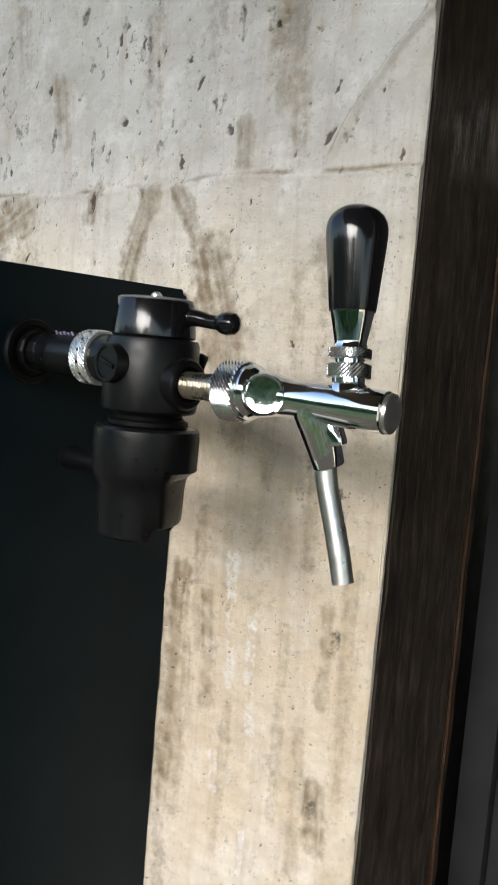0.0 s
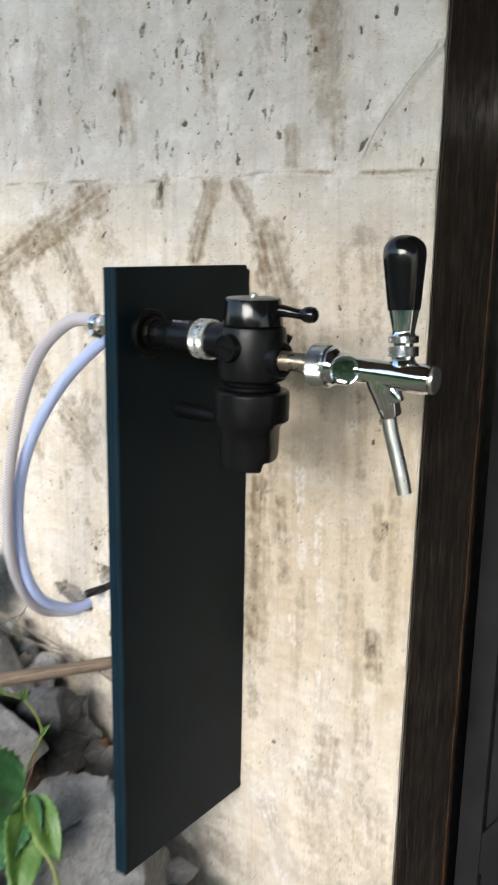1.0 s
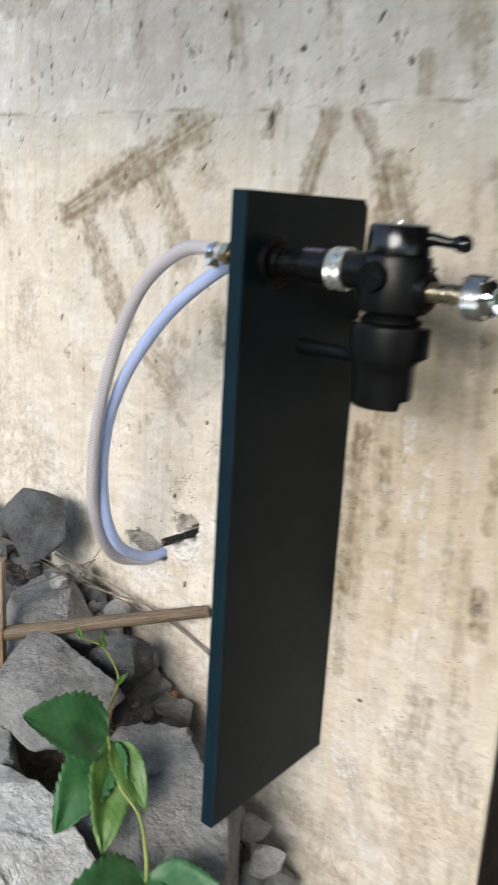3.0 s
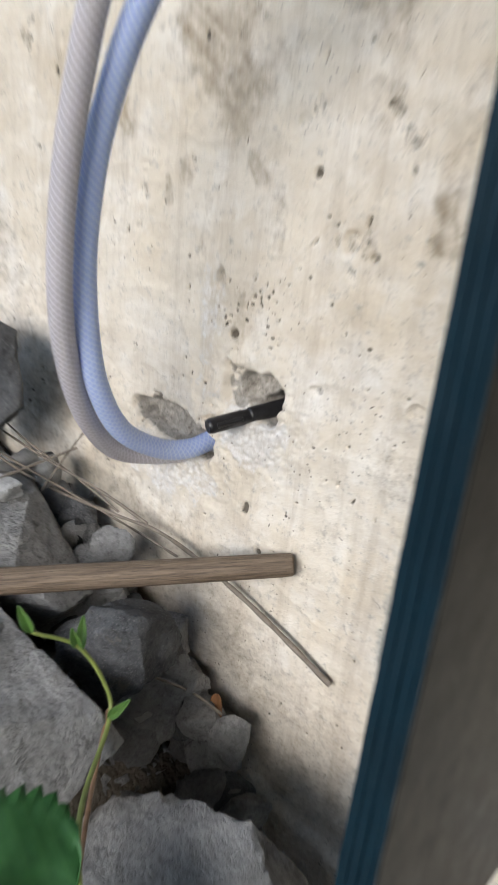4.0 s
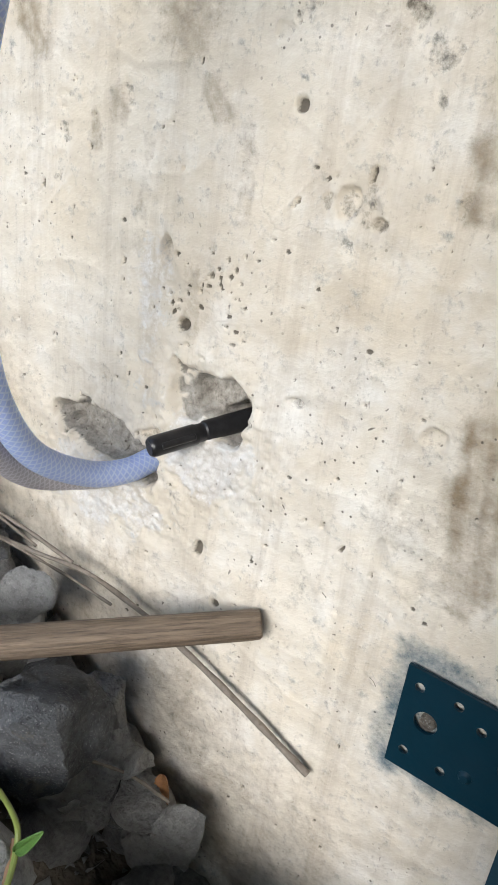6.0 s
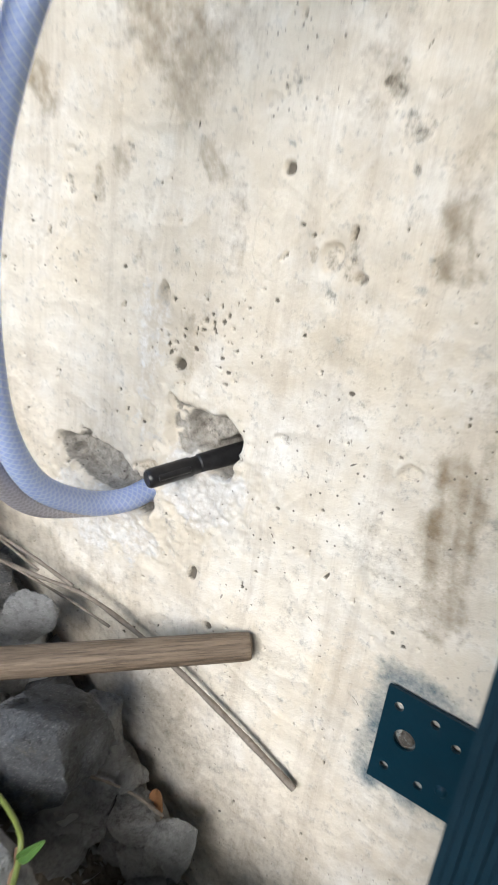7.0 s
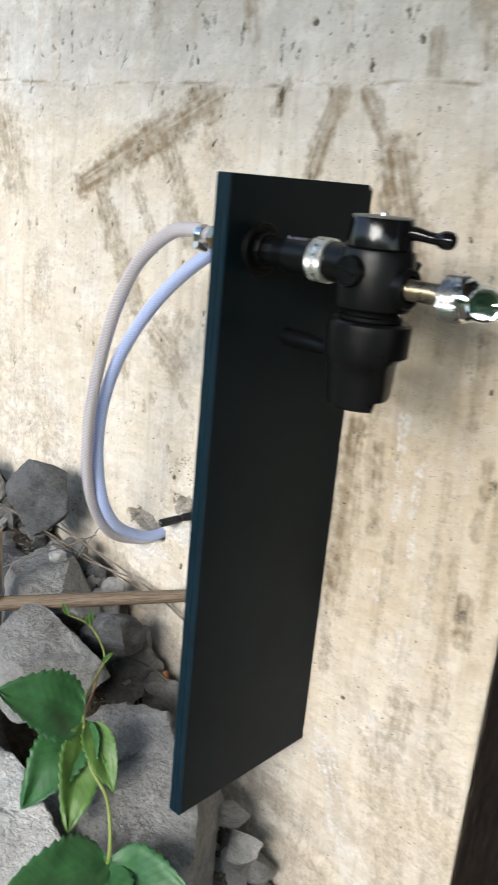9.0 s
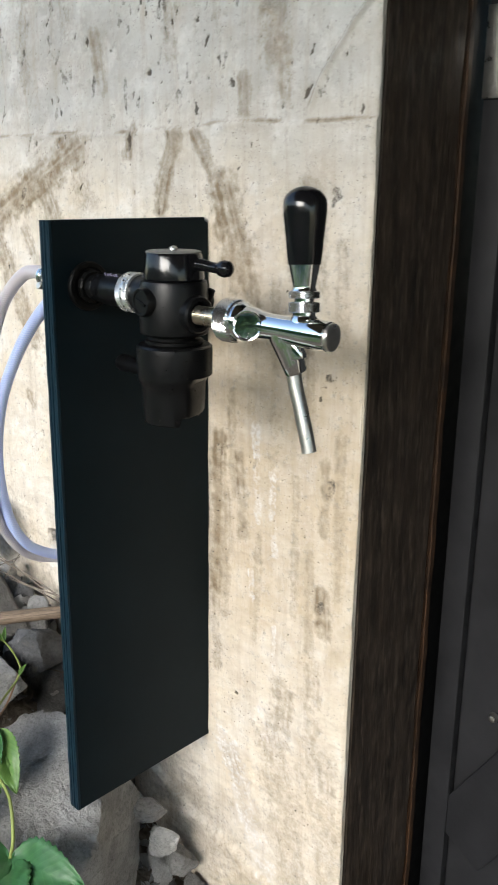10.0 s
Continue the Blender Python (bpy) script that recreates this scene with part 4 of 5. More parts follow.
cup = lathe([(0.020, 0.8080), (0.0225, 0.8118), (0.0320, 0.8122), (0.0340, 0.8105), (0.0345, 0.8060), (0.0342, 0.7850), (0.0335, 0.7795), (0.0310, 0.7755), (0.0300, 0.7700), (0.0295, 0.7600), (0.0285, 0.7420), (0.0270, 0.7405), (0.0240, 0.7405), (0.0240, 0.7800), (0, 0.7805)], (CX, CY, 0), (0, 0, 1), 64)
for v in cup.verts:     # the mouth is cut back on the far side
    dx = v.co.x - CX + 0.45 * (v.co.y - CY)
    if v.co.z < 0.7800 and dx > 0.023:
        v.co.x -= (dx - 0.023) * 0.6
    if v.co.z < 0.7500 and dx > 0.016:
        v.co.z += 0.008
part("cup", cup, PLASTIC, filler)
plug_dir = Vector((-0.10, -1.0, 0)).normalized()
plug = part("plug", lathe([(0, 0.0355), (0.0095, 0.0355), (0.0100, 0.0365), (0.0118, 0.0365), (0.0124, 0.0355), (0.0126, 0.024)], (CX, CY, 0.8515), plug_dir, 36), PLASTIC, filler)
slot = part("plug_slot", box(-0.0075, 0.0075, -0.0012, 0.0004, -0.0013, 0.0013, 0.0003), RUBBER, plug)
slot.matrix_basis = Matrix.Translation(Vector((CX, CY, 0.8515)) + plug_dir * 0.0356) @ pose(0, 0, 0, 0, 18, -6)
line = spline([(0.125, -0.166, 0.7770), (0.100, -0.159, 0.7768), (0.075, -0.155, 0.7768), (0.052, -0.151, 0.7765)], 8)
side = part("side_lever", tube(line, lambda s: 0.0066 + 0.0035 * max(0, s - 0.3), 20), PLASTIC, filler)
part("side_lever_end", lathe([(0, -0.006), (0.0082, -0.0050), (0.0092, 0), (0.0078, 0.0055), (0, 0.0085)], (0.051, -0.151, 0.7765), (-1, 0.15, 0), 24), PLASTIC, side)
part("vent_nipple", rod((0.125, -0.140, 0.768), (0.103, -0.125, 0.762), 0.0062, 0.0052), WHITE, filler, "white plastic nipple")
fin = part("rear_tab", box(-0.0035, 0.0035, -0.002, 0.002, -0.0005, 0.012, 0.0014), PLASTIC, filler)
fin.matrix_basis = pose(0.170, -0.1475, 0.850, 12, 24, 20)
part("rear_boss", lathe([(0.012, 0), (0.012, 0.016), (0.010, 0.018), (0, 0.018)], (CX, CY + 0.022, 0.848), (0, 1, 0), 28), PLASTIC, filler)

# ---- beer tap ----
tap = thing("beer_tap", "polished chrome beer tap with a black handle", "tap")
TY, TZ = -0.1775, 0.8415
prof = [(0.0, 0.0)]
for i in range(15):
    prof += [(0.0070, 0.0023 * i), (0.0084, 0.0023 * i + 0.0010), (0.0084, 0.0023 * i + 0.0013)]
part("threaded_shank", lathe(prof + [(0.0074, 0.0345)], (0.1880, TY, TZ), (1, 0.01, 0), 36), THREAD, tap, smooth=0)
prof = [(0.009, 0), (0.0166, 0.0004), (0.0176, 0.0012)] + [(0.0177, 0.0018 + 0.0012 * j) for j in range(12)] + [(0.0176, 0.0166), (0.0166, 0.0176), (0.0150, 0.0180)]
part("knurled_nut", lathe(prof, (0.2215, TY, TZ), (1, 0.03, 0), 76, knurl=0.0008, rows=tuple(range(3, 15))), KNURL, tap, smooth=0)
part("collar", lathe([(0.0150, 0), (0.0165, 0.0006), (0.0166, 0.0026), (0.0155, 0.0048), (0.0138, 0.0068), (0.0125, 0.0090)], (0.2395, TY + 0.0005, TZ), (1, 0.05, 0), 48), CHROME, tap)
part("barrel", lathe([(0.0110, 0.0), (0.0135, 0.002), (0.0132, 0.009), (0.0112, 0.018), (0.0106, 0.026), (0.0108, 0.040), (0.0114, 0.050), (0.0120, 0.063), (0.0121, 0.077), (0.0116, 0.0815), (0.0100, 0.0825)], (0.2460, TY, TZ), (1, 0.085, -0.035), 48), CHROME, tap)
part("end_plug", lathe([(0.0106, 0), (0.0112, 0.0012), (0.0108, 0.0030), (0.0092, 0.0040), (0.0050, 0.0038), (0, 0.0036)], (0.3275, TY + 0.0076, TZ - 0.0032), (1, 0.085, -0.035), 40), STEEL, tap)
kd = Vector((0.50, -0.86, 0.075)).normalized()
part("flow_knob", lathe([(0.0105, -0.004), (0.0120, 0.004), (0.0126, 0.0140), (0.0125, 0.0158), (0.0118, 0.0168), (0.0110, 0.0166), (0.0102, 0.0154), (0.0060, 0.0150), (0, 0.0149)], (0.2520, TY, TZ - 0.0010), kd, 40), CHROME, tap)
hp, ha = Vector((0.3020, -0.1705, 0.8440)), Vector((-0.009, 0.0075, 0.105)).normalized()
part("handle_seat", lathe([(0.0112, 0), (0.0108, 0.006), (0.0090, 0.0085), (0.0090, 0.012)], hp, ha, 40), CHROME, tap)


def knurled_ring(h0, h1, r):
    n = 6
    return [(r - 0.003, h0), (r - 0.0006, h0 + 0.0002)] + [(r, h0 + 0.0007 + (h1 - h0 - 0.0014) * j / n) for j in range(n + 1)] + [(r - 0.0006, h1 - 0.0002), (r - 0.003, h1)]


part("lower_ring", lathe(knurled_ring(0.0105, 0.0190, 0.0116), hp, ha, 64, knurl=0.0006, rows=tuple(range(2, 9))), KNURL, tap, smooth=0)
part("ring_neck", lathe([(0.0078, 0.018), (0.0078, 0.0225)], hp, ha, 32), CHROME, tap)
part("upper_ring", lathe(knurled_ring(0.0212, 0.0275, 0.0114), hp, ha, 64, knurl=0.0006, rows=tuple(range(2, 9))), KNURL, tap, smooth=0)
part("ferrule", lathe([(0.0070, 0.0268), (0.0098, 0.0274), (0.0088, 0.0300), (0.0090, 0.0310), (0.0118, 0.0455), (0.0120, 0.0470)], hp, ha, 44), CHROME, tap)
prof = [(0.0115, 0.0468), (0.0128, 0.0472), (0.0134, 0.0520), (0.0150, 0.0680), (0.0166, 0.0830), (0.0171, 0.0890), (0.0170, 0.0930)]
prof += [(0.0170 * math.cos(radians(a)), 0.0930 + 0.0130 * math.sin(radians(a))) for a in range(15, 90, 15)] + [(0, 0.1060)]
part("handle", lathe(prof, hp, ha, 56), GLOSS, tap, "glossy black drop-shaped handle", smooth=60)
part("nozzle", lathe([(0.0110, 0.0), (0.0124, 0.008), (0.0112, 0.018), (0.0098, 0.030), (0.0092, 0.039), (0.0084, 0.0400), (0.0060, 0.0400)], (0.2810, -0.1740, 0.8420), (0.010, 0.010, -0.040), 44), CHROME, tap)
part("nozzle_cap", lathe([(0.0050, -0.004), (0.0062, 0.0), (0.0068, 0.011), (0.0060, 0.013), (0, 0.0134)], (0.2925, -0.1700, 0.8290), (0.020, 0.004, -0.055), 32), CHROME, tap)
line = spline([(0.2885, -0.1665, 0.8080), (0.2915, -0.1660, 0.7930), (0.2960, -0.1655, 0.7780), (0.3020, -0.1652, 0.7590), (0.3070, -0.1650, 0.7405)], 8)
spout = tube(line, 0.0062, 32, caps=False)
part("spout", tube(line[::-1], 0.0055, 32, bm=spout, caps=False), STEEL, tap, "brushed steel spout tube", smooth=50)

# ---- hoses ----
joint = thing("hose_connector", "steel and brass hose connector behind the panel", "connector")
HY, HZ = -0.1735, 0.8565
part("washer", lathe([(0.008, 0), (0.0150, 0), (0.0155, 0.001), (0.0155, 0.0035), (0.0145, 0.0045), (0.008, 0.0045)], (0.0025, HY, HZ), (-1, 0, 0), 36), RUBBER, joint)
part("black_nut", lathe([(0.008, 0), (0.0138, 0), (0.0148, 0.0015), (0.0148, 0.0060), (0.0138, 0.0075), (0.008, 0.0075)], (-0.002, HY, HZ), (-1, 0, 0), 6), RUBBER, joint, smooth=15)
part("brass_nut", lathe([(0.007, 0), (0.0108, 0), (0.0120, 0.0012), (0.0120, 0.0085), (0.0108, 0.0100), (0.007, 0.0100)], (-0.0245, HY, HZ), (-1, 0, 0), 6), BRASS, joint, smooth=15)
part("stem", lathe([(0.0072, 0), (0.0072, 0.030), (0.0050, 0.032)], (-0.008, HY, HZ), (-1, 0, 0), 28), BRASS, joint)
clamp = part("hose_clamp", lathe([(0.0092, 0), (0.0098, 0.0005), (0.0098, 0.0085), (0.0092, 0.009), (0.0088, 0.009)], (-0.0430, HY, HZ), (-1, 0, 0.03), 40), KNURL, joint)
part("clamp_screw", rod((-0.0475, HY - 0.010, HZ - 0.0085), (-0.0475, HY + 0.004, HZ - 0.0125), 0.0036), STEEL, clamp)
part("clamp_rib", lathe([(0.0090, 0), (0.0103, 0.0004), (0.0103, 0.0022), (0.0090, 0.0026)], (-0.0460, HY, HZ), (-1, 0, 0.03), 40), KNURL, clamp)


def hose(label, points, material, r=0.0072):
    ob = thing("hose", label, "hose", group="hoses from the wall")
    part("tube", tube(spline(points, 12), r, 24), material, ob, smooth=60)
    return ob


hose("clear braided plastic hose looping down into the wall", [(-0.036, HY, HZ), (-0.055, -0.173, 0.8600), (-0.089, -0.170, 0.857), (-0.124, -0.167, 0.839), (-0.157, -0.163, 0.812), (-0.183, -0.160, 0.776),
     (-0.205, -0.157, 0.734), (-0.227, -0.153, 0.680), (-0.245, -0.148, 0.623), (-0.258, -0.140, 0.563), (-0.272, -0.122, 0.511), (-0.286, -0.095, 0.466), (-0.299, -0.058, 0.428), (-0.298, -0.020, 0.412), (-0.280, 0.008, 0.414), (-0.262, 0.040, 0.420)], HOSE)
hose("blue tinted braided plastic hose looping down into the wall", [(0.0015, -0.150, 0.856), (-0.025, -0.150, 0.852), (-0.056, -0.150, 0.840), (-0.088, -0.147, 0.821), (-0.126, -0.143, 0.794), (-0.163, -0.140, 0.759), (-0.197, -0.137, 0.719),
     (-0.222, -0.134, 0.681), (-0.243, -0.130, 0.635), (-0.256, -0.125, 0.584), (-0.263, -0.116, 0.536), (-0.268, -0.102, 0.494), (-0.273, -0.076, 0.456), (-0.275, -0.038, 0.431), (-0.2715, -0.010, 0.424), (-0.2695, 0.015, 0.426), (-0.268, 0.045, 0.428)], HOSE_BLUE)

# ---- steel bar in the broken hole ----
bar = thing("steel_bar", "dark steel drill bit stuck in a broken hole", "bar")
p0, p1 = Vector((-0.2400, -0.029, 0.4575)), Vector((-0.2125, 0.034, 0.4690))
d = (p1 - p0).normalized()
p1 = p0 + d * 0.100
part("shank", lathe([(0, 0), (0.0044, 0), (0.0054, 0.0012), (0.0056, 0.003), (0.0056, 0.026), (0.0050, 0.027), (0.0050, 0.031), (0.0058, 0.032), (0.0058, (p1 - p0).length)], p0, d, 28), IRON, bar)
up = Vector((0, 0, 1))
side_ = d.cross(up).normalized()
for sgn in (1, -1):
    for a0, a1 in ((0.005, 0.024),):
        groove = rod(p0 + d * a0 + (up * 0.35 - side_ * sgn).normalized() * 0.0047, p0 + d * a1 + (up * 0.35 - side_ * sgn).normalized() * 0.0047, 0.0019)
        part("key_rib", groove, IRON, bar)

# ---- mallet ----
mallet = thing("mallet", "wooden mallet with a weathered round handle lying on the rocks", "mallet")
h0, h1 = Vector((-0.170, -0.008, 0.3735)), Vector((-0.372, -0.188, 0.333))
handle = part("handle", lathe([(0, 0), (0.0068, 0.0), (0.0079, 0.0012), (0.0083, 0.006), (0.0089, 0.08), (0.0095, 0.18), (0.0100, 0.275), (0, 0.276)], (0, 0, 0), (0, 0, 1), 28), DOWEL, mallet)
handle.matrix_basis = Matrix.Translation(h0) @ (h1 - h0).to_track_quat("Z", "Y").to_matrix().to_4x4()
ax = (h1 - h0).normalized()
head_m = Matrix.Translation(h1 + ax * 0.010) @ Matrix.Rotation(math.atan2(ax.y, ax.x), 4, "Z")
ob = part("upper_head", box(-0.009, 0.009, -0.012, 0.012, 0.0, 0.095, 0.0015), PALEWOOD, mallet, "pale planed wood")
ob.matrix_basis = head_m @ Matrix.Translation((0, 0, 0.012))
ob = part("lower_head", box(-0.0085, 0.0085, -0.0115, 0.0115, -0.140, 0.0095, 0.0015), BROWNWOOD, mallet, "browner planed wood")
ob.matrix_basis = head_m

# ---- rocks ----
def rock(label, place, size, turn, seed, material, flats=9, subdiv=5, rough=0.03, category="rock", cuts=()):
    ob = part("rock", lump(seed, tuple(s * (1.25 if max(size) < 0.09 else 1) for s in size), subdiv, flats + (9 if max(size) < 0.09 else 5), rough, cuts=cuts, near=0.38 if max(size) < 0.09 else 0.52), material, None, label, 16 if max(size) < 0.09 else 24)
    ob.matrix_basis = pose(*place, *turn)
    return tagged(ob, label, category, "rocks piled by the wall")


rock("rounded dark grey rock resting high against the wall", (-0.455, -0.065, 0.432), (0.10, 0.09, 0.115), (10, 20, 30), 3, ROCK_DARK, 7, rough=0.03)
rock("flat grey rock with a pebble on top", (-0.372, -0.112, 0.325), (0.165, 0.13, 0.11), (0, 0, 0), 5, ROCK, 7, 6, rough=0.022, cuts=(((0.2, -0.3, 0.93), 0.55), ((0.8, -0.6, 0.1), 0.6), ((-0.3, -0.9, 0.2), 0.65)))
rock("grey slab of rock with a flat top", (-0.272, -0.190, 0.290), (0.200, 0.175, 0.135), (0, 0, 0), 8, ROCK, 6, 6, rough=0.022, cuts=(((-0.8, -0.6, 0.1), 0.60), ((0.05, -0.2, 0.97), 0.58), ((0.85, -0.35, 0.3), 0.62), ((0.25, -0.95, 0.1), 0.66)))
rock("dark angular rock wedged between others", (-0.252, -0.092, 0.305), (0.085, 0.085, 0.10), (30, 40, 15), 12, ROCK_DARK, 11, rough=0.05)
rock("large grey rock with a sloping face under the panel", (-0.085, -0.190, 0.160), (0.27, 0.25, 0.31), (0, 0, 0), 17, ROCK, 3, 6, cuts=(((0.60, -0.30, 0.74), 0.62), ((-0.10, -0.25, 0.96), 0.58), ((0.85, 0.5, 0.1), 0.60), ((0.1, -1, 0.15), 0.78), ((-0.1, 0.9, 0.4), 0.66), ((0.25, -0.78, 0.57), 0.70)))
rock("large pale rock beside the vine", (-0.190, -0.345, 0.192), (0.30, 0.22, 0.22), (0, 0, 0), 21, ROCK_PALE, 5, 6, cuts=(((0.15, -0.2, 0.96), 0.58), ((0.7, -0.3, 0.6), 0.66), ((-0.2, 0.2, 0.95), 0.64)))
rock("grey rock low among the pile", (-0.445, -0.275, 0.165), (0.22, 0.18, 0.14), (5, 30, 70), 25, ROCK_PALE, 9)
rock("dark rock in shade under the pile", (-0.470, -0.140, 0.320), (0.15, 0.13, 0.10), (5, 15, 10), 27, ROCK_DARK, 9)
rock("grey rock between the pale rock and the slab", (-0.285, -0.285, 0.185), (0.16, 0.14, 0.15), (10, 20, 80), 46, ROCK, 9)
rock("grey rock under the head of the mallet", (-0.375, -0.215, 0.225), (0.17, 0.15, 0.10), (8, 5, 40), 48, ROCK, 9)
rock("grey rock behind the mallet", (-0.660, -0.120, 0.400), (0.18, 0.15, 0.13), (5, 15, 50), 29, ROCK, 9)
rock("small flat grey stone leaning on the wall", (-0.262, -0.022, 0.222), (0.055, 0.032, 0.078), (20, 15, 30), 31, ROCK, 9, 4)
rock("small grey stone against the wall", (-0.212, -0.022, 0.186), (0.062, 0.042, 0.050), (20, 40, 10), 33, ROCK, 9, 4)
rock("small pointed grey stone against the wall", (-0.236, -0.030, 0.205), (0.050, 0.035, 0.045), (50, 10, 10), 35, ROCK_DARK, 9, 4)
rock("small dark stone near the wall", (-0.290, -0.040, 0.262), (0.060, 0.045, 0.060), (50, 70, 10), 36, ROCK_DARK, 9, 4)
rock("small grey stone near the wall", (-0.325, -0.040, 0.300), (0.055, 0.050, 0.055), (20, 70, 60), 38, ROCK, 9, 4)
rock("small grey stone near the wall", (-0.375, -0.035, 0.335), (0.045, 0.040, 0.055), (80, 70, 60), 40, ROCK_DARK, 9, 4)
rock("small pointed grey stone against the wall", (-0.180, -0.028, 0.150), (0.050, 0.040, 0.062), (30, 10, 70), 44, ROCK, 9, 4)
rock("flat flake of grey stone propped on the wall", (-0.262, -0.030, 0.276), (0.040, 0.030, 0.050), (10, 20, 10), 61, ROCK, 5, 5, rough=0.025)
rock("flat smooth flake of tan grey stone", (-0.250, -0.040, 0.238), (0.052, 0.024, 0.070), (-25, 12, 38), 62, ROCK, 4, 5, rough=0.025)
rock("small grey stone under the wall", (-0.219, -0.030, 0.226), (0.040, 0.030, 0.030), (20, 10, 30), 63, ROCK, 6, 5, rough=0.03)
rock("small pointed stone standing by the wall", (-0.190, -0.032, 0.214), (0.028, 0.026, 0.052), (10, 28, 30), 64, ROCK, 6, 5, rough=0.03)
rock("small grey stone under the wall", (-0.233, -0.025, 0.243), (0.028, 0.022, 0.034), (30, 40, 0), 65, ROCK, 6, 5, rough=0.03)
rock("grey stone lying high in the rubble", (-0.317, -0.040, 0.326), (0.028, 0.024, 0.040), (15, 25, 40), 66, ROCK, 6, 5, rough=0.03)
rock("small pale pebble on a flat rock", (-0.379, -0.095, 0.3725), (0.032, 0.022, 0.028), (10, 30, 20), 37, ROCK_PALE, 9, 4)
rock("broken grey stone at the foot of the wall", (-0.015, -0.058, 0.095), (0.050, 0.035, 0.085), (20, 30, 30), 39, ROCK_PALE, 10, 4)
rock("broken grey stone beside the large rock", (-0.030, -0.075, 0.140), (0.055, 0.030, 0.060), (50, 20, 80), 41, ROCK, 10, 4)
rock("small stone at the foot of the wall", (0.000, -0.040, 0.060), (0.050, 0.045, 0.045), (10, 20, 60), 43, ROCK, 10, 4)
rnd = random.Random(5)
STONES = []
for s in (51, 52, 53, 54):
    me = bpy.data.meshes.new("stone")
    bm = lump(s, (1.3, 1.3, 1.3), 3, 18, 0.05, near=0.36)
    bm.to_mesh(me)
    bm.free()
    me.materials.append(ROCK if s < 53 else (ROCK_DARK if s == 53 else ROCK_PALE))
    finish(me, 12)
    STONES.append(me)
for i in range(130):
    x = rnd.uniform(-0.62, 0.10)
    y = -abs(rnd.gauss(0.015, 0.035)) - 0.012
    size = rnd.uniform(0.010, 0.034)
    ob = new("stone", rnd.choice(STONES))
    ob.matrix_basis = pose(x, y, ground_height(x, y) + size * rnd.uniform(0.0, 0.5), rnd.uniform(0, 360), rnd.uniform(0, 360), rnd.uniform(0, 360)) @ Matrix.Diagonal((size * rnd.uniform(0.9, 1.6), size, size * rnd.uniform(0.6, 1.0), 1))
    tagged(ob, "small angular grey stone in the rubble by the wall", "stone", "rubble stones")

for i in range(46):
    x = rnd.uniform(-0.46, -0.02)
    y = -rnd.uniform(0.018, 0.10)
    size = rnd.uniform(0.022, 0.046)
    ob = new("stone", rnd.choice(STONES))
    ob.matrix_basis = pose(x, y, ground_height(x, y) + size * rnd.uniform(0.2, 0.7), rnd.uniform(0, 360), rnd.uniform(0, 360), rnd.uniform(0, 360)) @ Matrix.Diagonal((size * rnd.uniform(0.9, 1.5), size, size * rnd.uniform(0.5, 0.9), 1))
    tagged(ob, "broken angular grey stone in the rubble by the wall", "stone", "rubble stones")

for i in range(44):
    x = rnd.uniform(-0.41, -0.17)
    y = -rnd.uniform(0.010, 0.050)
    size = rnd.uniform(0.016, 0.036)
    ob = new("stone", rnd.choice(STONES))
    ob.matrix_basis = pose(x, y, -0.028 - x - rnd.uniform(0.0, 0.03), rnd.uniform(0, 360), rnd.uniform(0, 360), rnd.uniform(0, 360)) @ Matrix.Diagonal((size * rnd.uniform(0.9, 1.6), size, size * rnd.uniform(0.5, 0.9), 1))
    tagged(ob, "broken angular grey stone in the rubble by the wall", "stone", "rubble stones")


def gravel():
    bm = bmesh.new()
    for i in range(1400):
        x, y = rnd.uniform(-0.8, 0.2), -abs(rnd.gauss(0.0, 0.09)) - 0.004
        s = rnd.uniform(0.0015, 0.006)
        p = Vector((x, y, ground_height(x, y) + s * 0.3))
        a = [bm.verts.new(p + Vector((rnd.gauss(0, s), rnd.gauss(0, s), rnd.gauss(0, s * 0.6)))) for _ in range(5)]
        for f in ((0, 1, 2), (0, 2, 3), (0, 3, 1), (1, 2, 4), (2, 3, 4), (3, 1, 4)):
            bm.faces.new([a[k] for k in f])
    bmesh.ops.recalc_face_normals(bm, faces=bm.faces[:])
    return tagged(part("gravel", bm, ROCK, smooth=0), "loose grey grit and crumbs of mortar", "gravel", kind="stuff")


gravel()

# ---- dry twigs ----
def twig(label, points, r0, r1):
    ob = part("twig", tube(spline(points, 6), lambda s: r0 + (r1 - r0) * s + 0.0002 * math.sin(s * 60), 8), TWIG, None, label, 50)
    return tagged(ob, label, "twig", "dry twigs")


twig("dry grey twig leaning along the wall", [(-0.126, -0.008, 0.296), (-0.158, -0.010, 0.310), (-0.191, -0.011, 0.3225), (-0.222, -0.012, 0.3325), (-0.250, -0.013, 0.340), (-0.290, -0.018, 0.349), (-0.330, -0.03, 0.352), (-0.400, -0.05, 0.360), (-0.480, -0.07, 0.385)], 0.0021, 0.0012)
twig("thin dry vine across the rocks", [(-0.27, -0.016, 0.335), (-0.31, -0.022, 0.342), (-0.36, -0.045, 0.362), (-0.42, -0.08, 0.392), (-0.50, -0.10, 0.41)], 0.0010, 0.0008)
twig("thin dry stalk among the rocks", [(-0.36, -0.04, 0.40), (-0.375, -0.09, 0.388), (-0.40, -0.13, 0.372), (-0.43, -0.17, 0.352)], 0.0010, 0.0008)
twig("thin dry stalk by the small stones", [(-0.20, -0.03, 0.235), (-0.225, -0.04, 0.247), (-0.25, -0.06, 0.258), (-0.28, -0.085, 0.262)], 0.0012, 0.0008)
